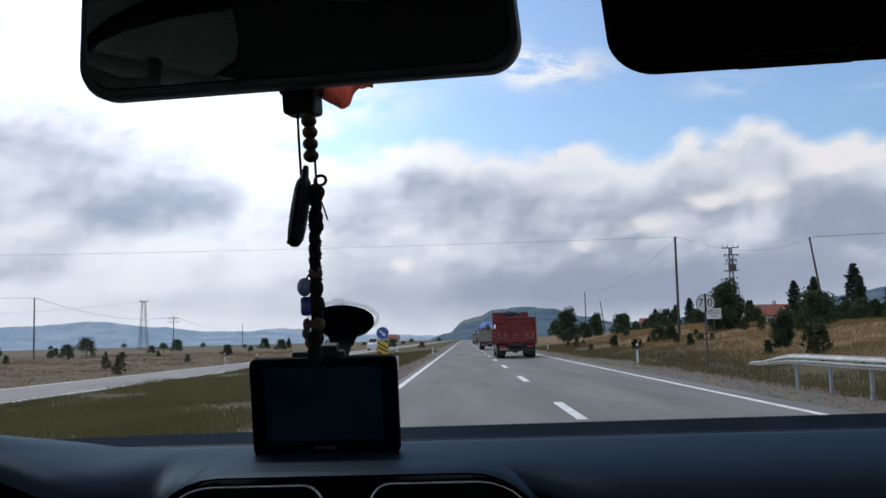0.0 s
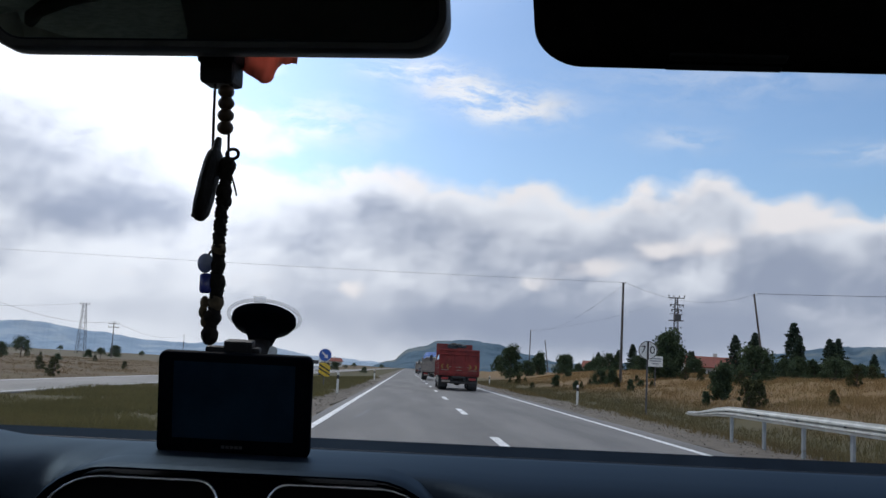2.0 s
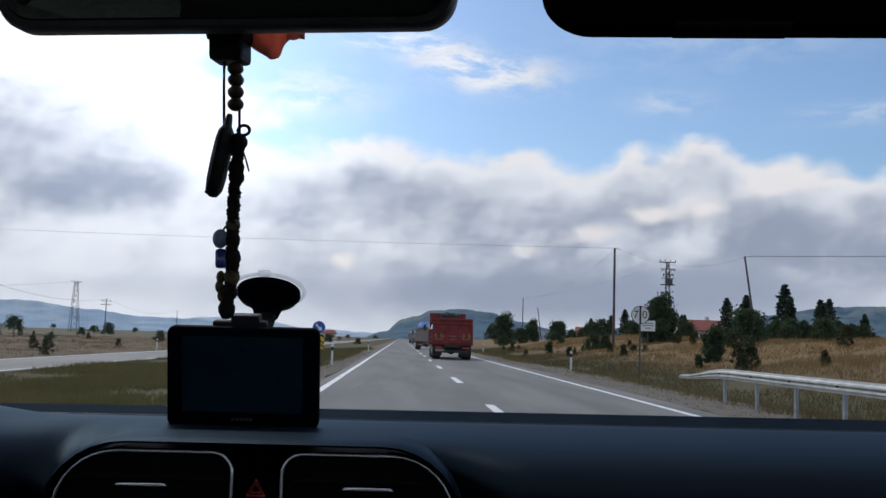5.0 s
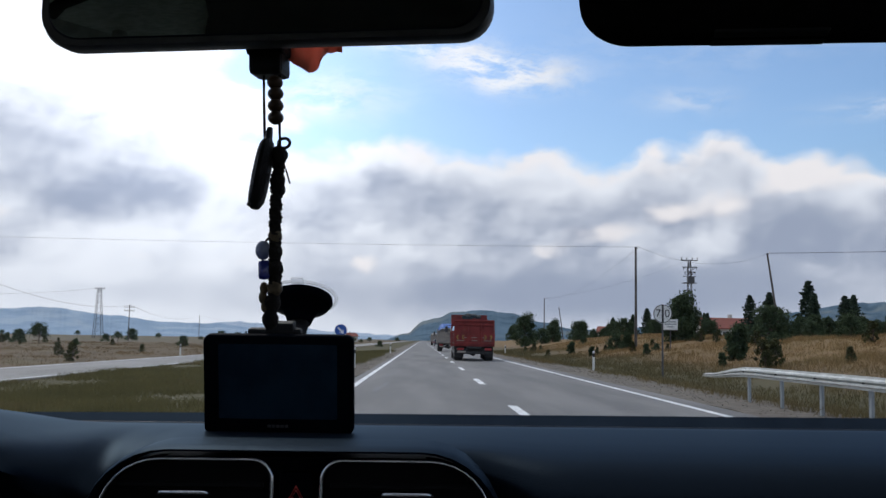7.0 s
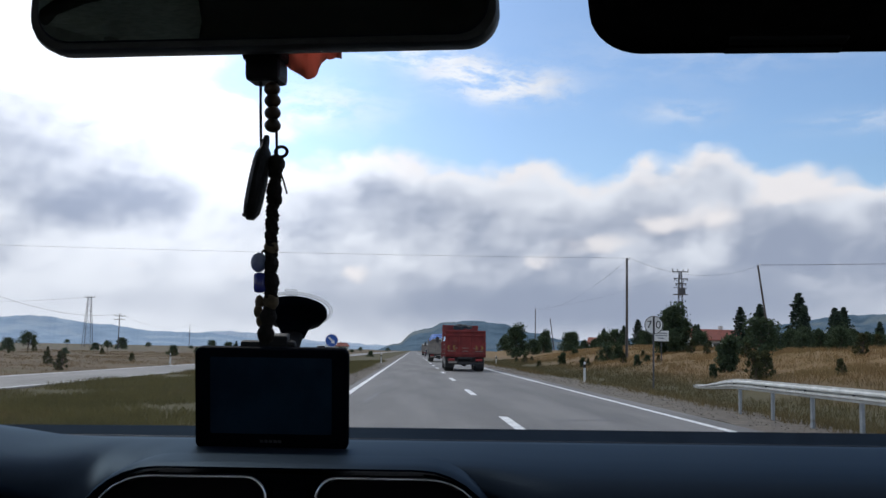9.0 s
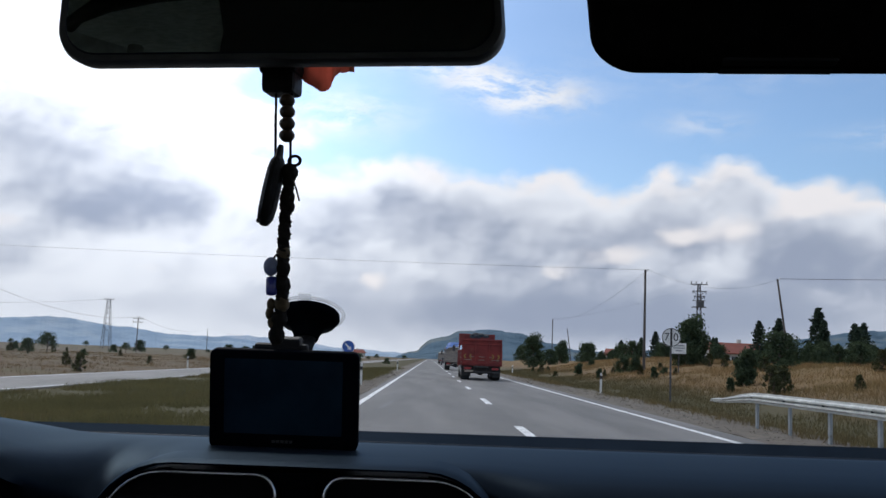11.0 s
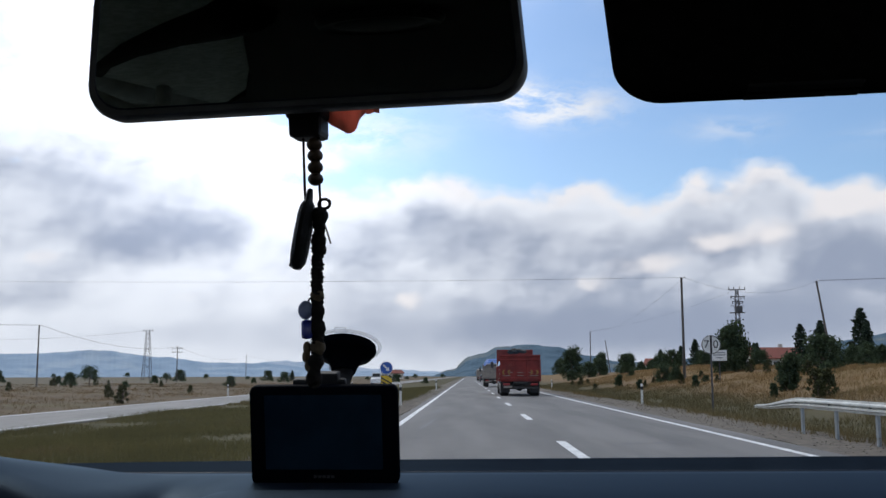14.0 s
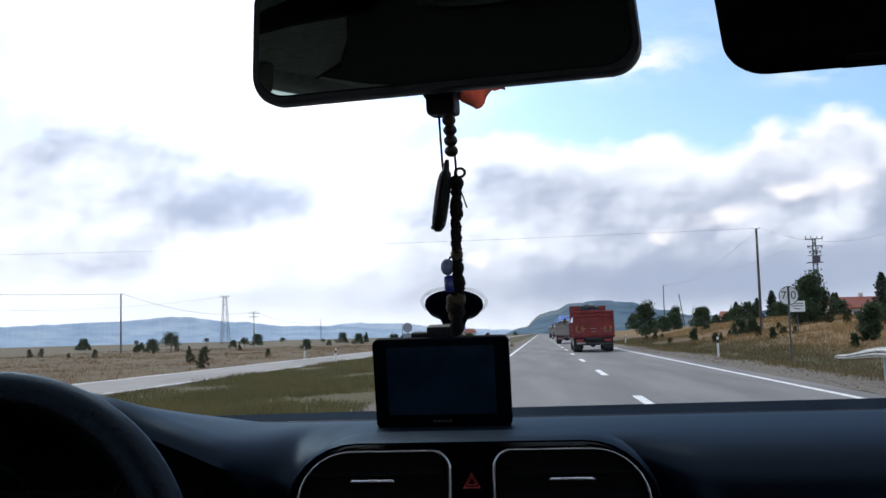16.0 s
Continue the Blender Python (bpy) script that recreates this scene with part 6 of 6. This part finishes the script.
def build_pendant():
    K = 0.000302
    ob = thing("hanging_charm", "knotted charm string of beads and a black pouch under the mirror", "charm", Matrix.Translation((-0.0912, 0.541, 1.3885)) @ Matrix.Rotation(radians(-2.0), 4, "Y"))

    def at(u, v, dy=0.0):
        return ((u - 466) * K, dy, (155 - v) * K)

    bm = bmesh.new()
    tube(bm, [at(465, 148), at(465, 200), at(466, 268)], 0.0008, 6)
    tube(bm, [at(494, 148), at(492, 200), at(494, 300)], 0.0008, 6)
    part("cord", bm, CORD, ob)
    for v in (166, 187, 209, 231):
        bm = bmesh.new()
        ball(bm, at(485 + (v % 2), v), 0.0044, (1, 1, 0.86), 14)
        part("wooden_bead", bm, BEAD_WOOD, ob, "", True)
    bm = bmesh.new()
    secs = []
    for t, w in ((0, 0.3), (0.06, 0.42), (0.14, 0.5), (0.2, 0.85), (0.3, 1.0), (0.55, 1.08), (0.8, 1.05), (0.93, 0.92), (1.0, 0.5)):
        c = Vector(at(476, 250)).lerp(Vector(at(448, 396)), t)
        secs.append([c + Vector((0.0044 * w * math.cos(a), 0.0115 * w * math.sin(a), 0)) for a in (2 * math.pi * k / 14 for k in range(14))])
    loft(bm, secs)
    pouch = part("pouch", bm, POUCH, ob, "small black leather pouch", 50)
    bm = bmesh.new()
    ball(bm, at(441, 388), 0.0017, (1.4, 1, 0.9), seg=8)
    part("seam_tip", bm, POUCH, pouch)
    bm = bmesh.new()
    ring(bm, Matrix.Translation(at(501, 278)) @ Matrix.Rotation(radians(70), 4, "X"), 0.0031, 0.0009, 24, 8)
    part("loop", bm, CORD, ob, "", True)
    bm = bmesh.new()
    tube(bm, [at(494, 296), at(500, 325), at(498, 352)], 0.0005, 5)
    tube(bm, [at(494, 296), at(505, 330), at(511, 352)], 0.0005, 5)
    part("thread_tassel", bm, CORD_TAN, ob, "tan loose threads")
    path = [(492, 292), (490, 330), (486, 380), (484, 430), (483, 480), (485, 520), (480, 560), (474, 603)]
    # braided cord: a twisted three-lobed strand with tighter wraps
    bm = bmesh.new()
    secs = []
    steps = 150
    for k in range(steps + 1):
        t = k / steps * (len(path) - 1)
        i = min(int(t), len(path) - 2)
        u = path[i][0] + (path[i + 1][0] - path[i][0]) * (t - i)
        v = path[i][1] + (path[i + 1][1] - path[i][1]) * (t - i)
        c = Vector(at(u, v))
        wrap = 0.00032 * math.sin(k * 1.9) + 0.0005 * noise.noise(Vector((k * 0.13, 2.0, 0.0)))
        r = (0.0033 + wrap) * (0.6 + 0.4 * min(1.0, k / 6, (steps - k) / 5))
        secs.append([c + Vector((math.cos(a), math.sin(a), 0)) * r * (1 + 0.13 * math.cos(3 * (a - k * 0.22))) for a in (2 * math.pi * q / 12 for q in range(12))])
    loft(bm, secs)
    part("braided_cord", bm, CORD, ob, "dark braided cord", True)
    for u, v, r, mat in ((492, 300, 0.0047, CORD), (489, 346, 0.0043, CORD), (491, 362, 0.0036, CORD), (484, 448, 0.0039, CORD_TAN), (484, 476, 0.0042, CORD), (484, 505, 0.0046, CORD), (483, 540, 0.0043, CORD_TAN), (479, 566, 0.0045, CORD), (475, 596, 0.0046, CORD)):
        bm = bmesh.new()
        ball(bm, at(u, v), r, (1, 1, 1.15), 10)
        for vert in bm.verts:
            vert.co += Vector((1, 1, 0.4)) * 0.0006 * noise.noise(vert.co * 900)
        part("knot", bm, mat, ob, "", True)
    bm = bmesh.new()
    tube(bm, [at(486, 440), at(470, 452), at(462, 468)], 0.0006, 5)
    part("cord", bm, CORD, ob)
    bm = bmesh.new()
    ball(bm, at(463, 472, -0.001), 0.0044, (0.95, 0.6, 1.2), 16)
    part("glass_bead", bm, EYE_BEAD, ob, "pale blue glass eye bead", True)
    bm = bmesh.new()
    box(bm, at(465, 507, -0.001), (0.0062, 0.005, 0.0105), None, 0.002)
    part("glass_bead", bm, BLUE_BEAD, ob, "deep blue glass bead", True)
    bm = bmesh.new()
    for u, v in ((464, 540), (462, 556), (466, 572)):
        ball(bm, at(u, v), 0.003, (0.8, 0.8, 1.2), 8)
    part("tan_knot", bm, CORD_TAN, ob, "tan cord knots", True)


def build_visor():
    m = Matrix.Translation((0.258, 0.468, 1.4628)) @ Matrix.Rotation(radians(-2.2), 4, "Y") @ Matrix.Rotation(radians(-20), 4, "X")
    ob = thing("sun_visor", "dark vinyl sun visor folded down at the windscreen", "sun visor", m)
    shape = outline(0.385, 0.158, 0.021, 8)
    bm = bmesh.new()
    loft(bm, [[Vector((x * s, y, z * t)) for x, z in shape] for s, t, y in ((0.975, 0.94, -0.009), (0.995, 0.985, -0.006), (1, 1, 0), (0.995, 0.985, 0.006), (0.975, 0.94, 0.009))])
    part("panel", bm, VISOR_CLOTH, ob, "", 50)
    bm = bmesh.new()
    box(bm, (-0.108, 0.0, -0.0778), (0.053, 0.012, 0.002), None, 0.0008, 1)
    part("edge_strip", bm, TRIM_BLACK, ob)
    bm = bmesh.new()
    rod(bm, (-0.19, 0.0, 0.074), (0.2, 0.0, 0.074), 0.006, seg=10)
    rod(bm, (0.19, 0.0, 0.074), (0.2, 0.03, 0.1), 0.006, seg=10)
    part("hinge_rod", bm, TRIM_BLACK, ob)


def build_navigator():
    m = Matrix.Translation((-0.1324, 0.9274, 1.2037)) @ Matrix.Rotation(radians(-3), 4, "Z") @ Matrix.Rotation(radians(-0.2), 4, "Y") @ Matrix.Rotation(radians(10), 4, "X")
    ob = thing("navigation_device", "black portable satellite navigator, screen off, standing on the dashboard", "navigator", m)
    shape = outline(0.1375, 0.092, 0.0065, 5)
    bm = bmesh.new()
    loft(bm, [[Vector((x * s, y, z * t)) for x, z in shape] for s, t, y in ((0.97, 0.965, -0.0065), (0.993, 0.99, -0.0055), (1, 1, -0.003), (1, 1, 0.004), (0.97, 0.96, 0.0085))])
    body = part("body", bm, DASH_SMOOTH, ob, "", 50)
    bm = bmesh.new()
    plate(bm, [(x, z + 0.0035) for x, z in outline(0.1087, 0.0690, 0.001, 2)], -0.0072, -0.0058)
    part("screen", bm, GPS_SCREEN, ob, "dark glossy screen")
    bm = bmesh.new()
    for dx, w in ((-0.0085, 0.003), (-0.0045, 0.003), (-0.0005, 0.003), (0.0035, 0.003), (0.0075, 0.003)):
        box(bm, (dx, -0.0068, -0.0378), (w, 0.0006, 0.0026))
    part("brand_mark", bm, PRINT, body, "faint grey maker's mark")
    bm = bmesh.new()
    box(bm, (-0.001, 0.014, 0.049), (0.026, 0.016, 0.013), None, 0.002)
    box(bm, (-0.006, 0.012, 0.02), (0.05, 0.01, 0.06), None, 0.003)
    part("cradle", bm, TRIM_BLACK, ob)
    inv = m.inverted()
    n = Vector((0, 0.455, 1)).normalized()
    c = Vector((-0.127, 1.03, screen_z(1.03) - 0.009))
    q = Matrix.Translation(c) @ n.to_track_quat("Z", "Y").to_matrix().to_4x4()
    bm = bmesh.new()
    loft(bm, [[inv @ (q @ Vector((r * math.cos(a), r * math.sin(a), z))) for a in (2 * math.pi * k / 40 for k in range(40))] for r, z in ((0.032, 0.002), (0.0325, -0.002), (0.029, -0.007), (0.018, -0.012), (0.014, -0.02), (0.012, -0.026))])
    part("suction_cup", bm, DASH_SMOOTH, ob, "black suction cup", 50)
    bm = bmesh.new()
    ring(bm, inv @ q @ Matrix.Translation((0, 0, 0.003)), 0.0358, 0.0019, 48, 8)
    part("cup_rim", bm, CUP_CLEAR, ob, "clear plastic rim", True)
    bm = bmesh.new()
    box(bm, (0, 0.041, 0.001), (0.012, 0.012, 0.0015), None, 0.0005, 1)
    bmesh.ops.transform(bm, matrix=inv @ q, verts=bm.verts)
    part("pull_tab", bm, CUP_CLEAR, ob)
    bm = bmesh.new()
    a = q @ Vector((0, 0, -0.02))
    tube(bm, [inv @ a, inv @ (a + Vector((0, -0.012, -0.014))), Vector((0.0, 0.03, 0.042)), Vector((-0.004, 0.012, 0.03))], [0.012, 0.009, 0.008, 0.009], 10)
    part("arm", bm, PIT, ob, smooth=True)


# ---- build ----
build_ground()
build_road()
build_hills()
build_shell()
build_dashboard()
build_steering_wheel()
build_mirror()
build_visor()
build_navigator()
build_pendant()
build_ribbon()
build_traffic()
build_guard_rail()
build_signs()
build_poles()
build_houses()
build_trees()
build_stones()
build_grass()
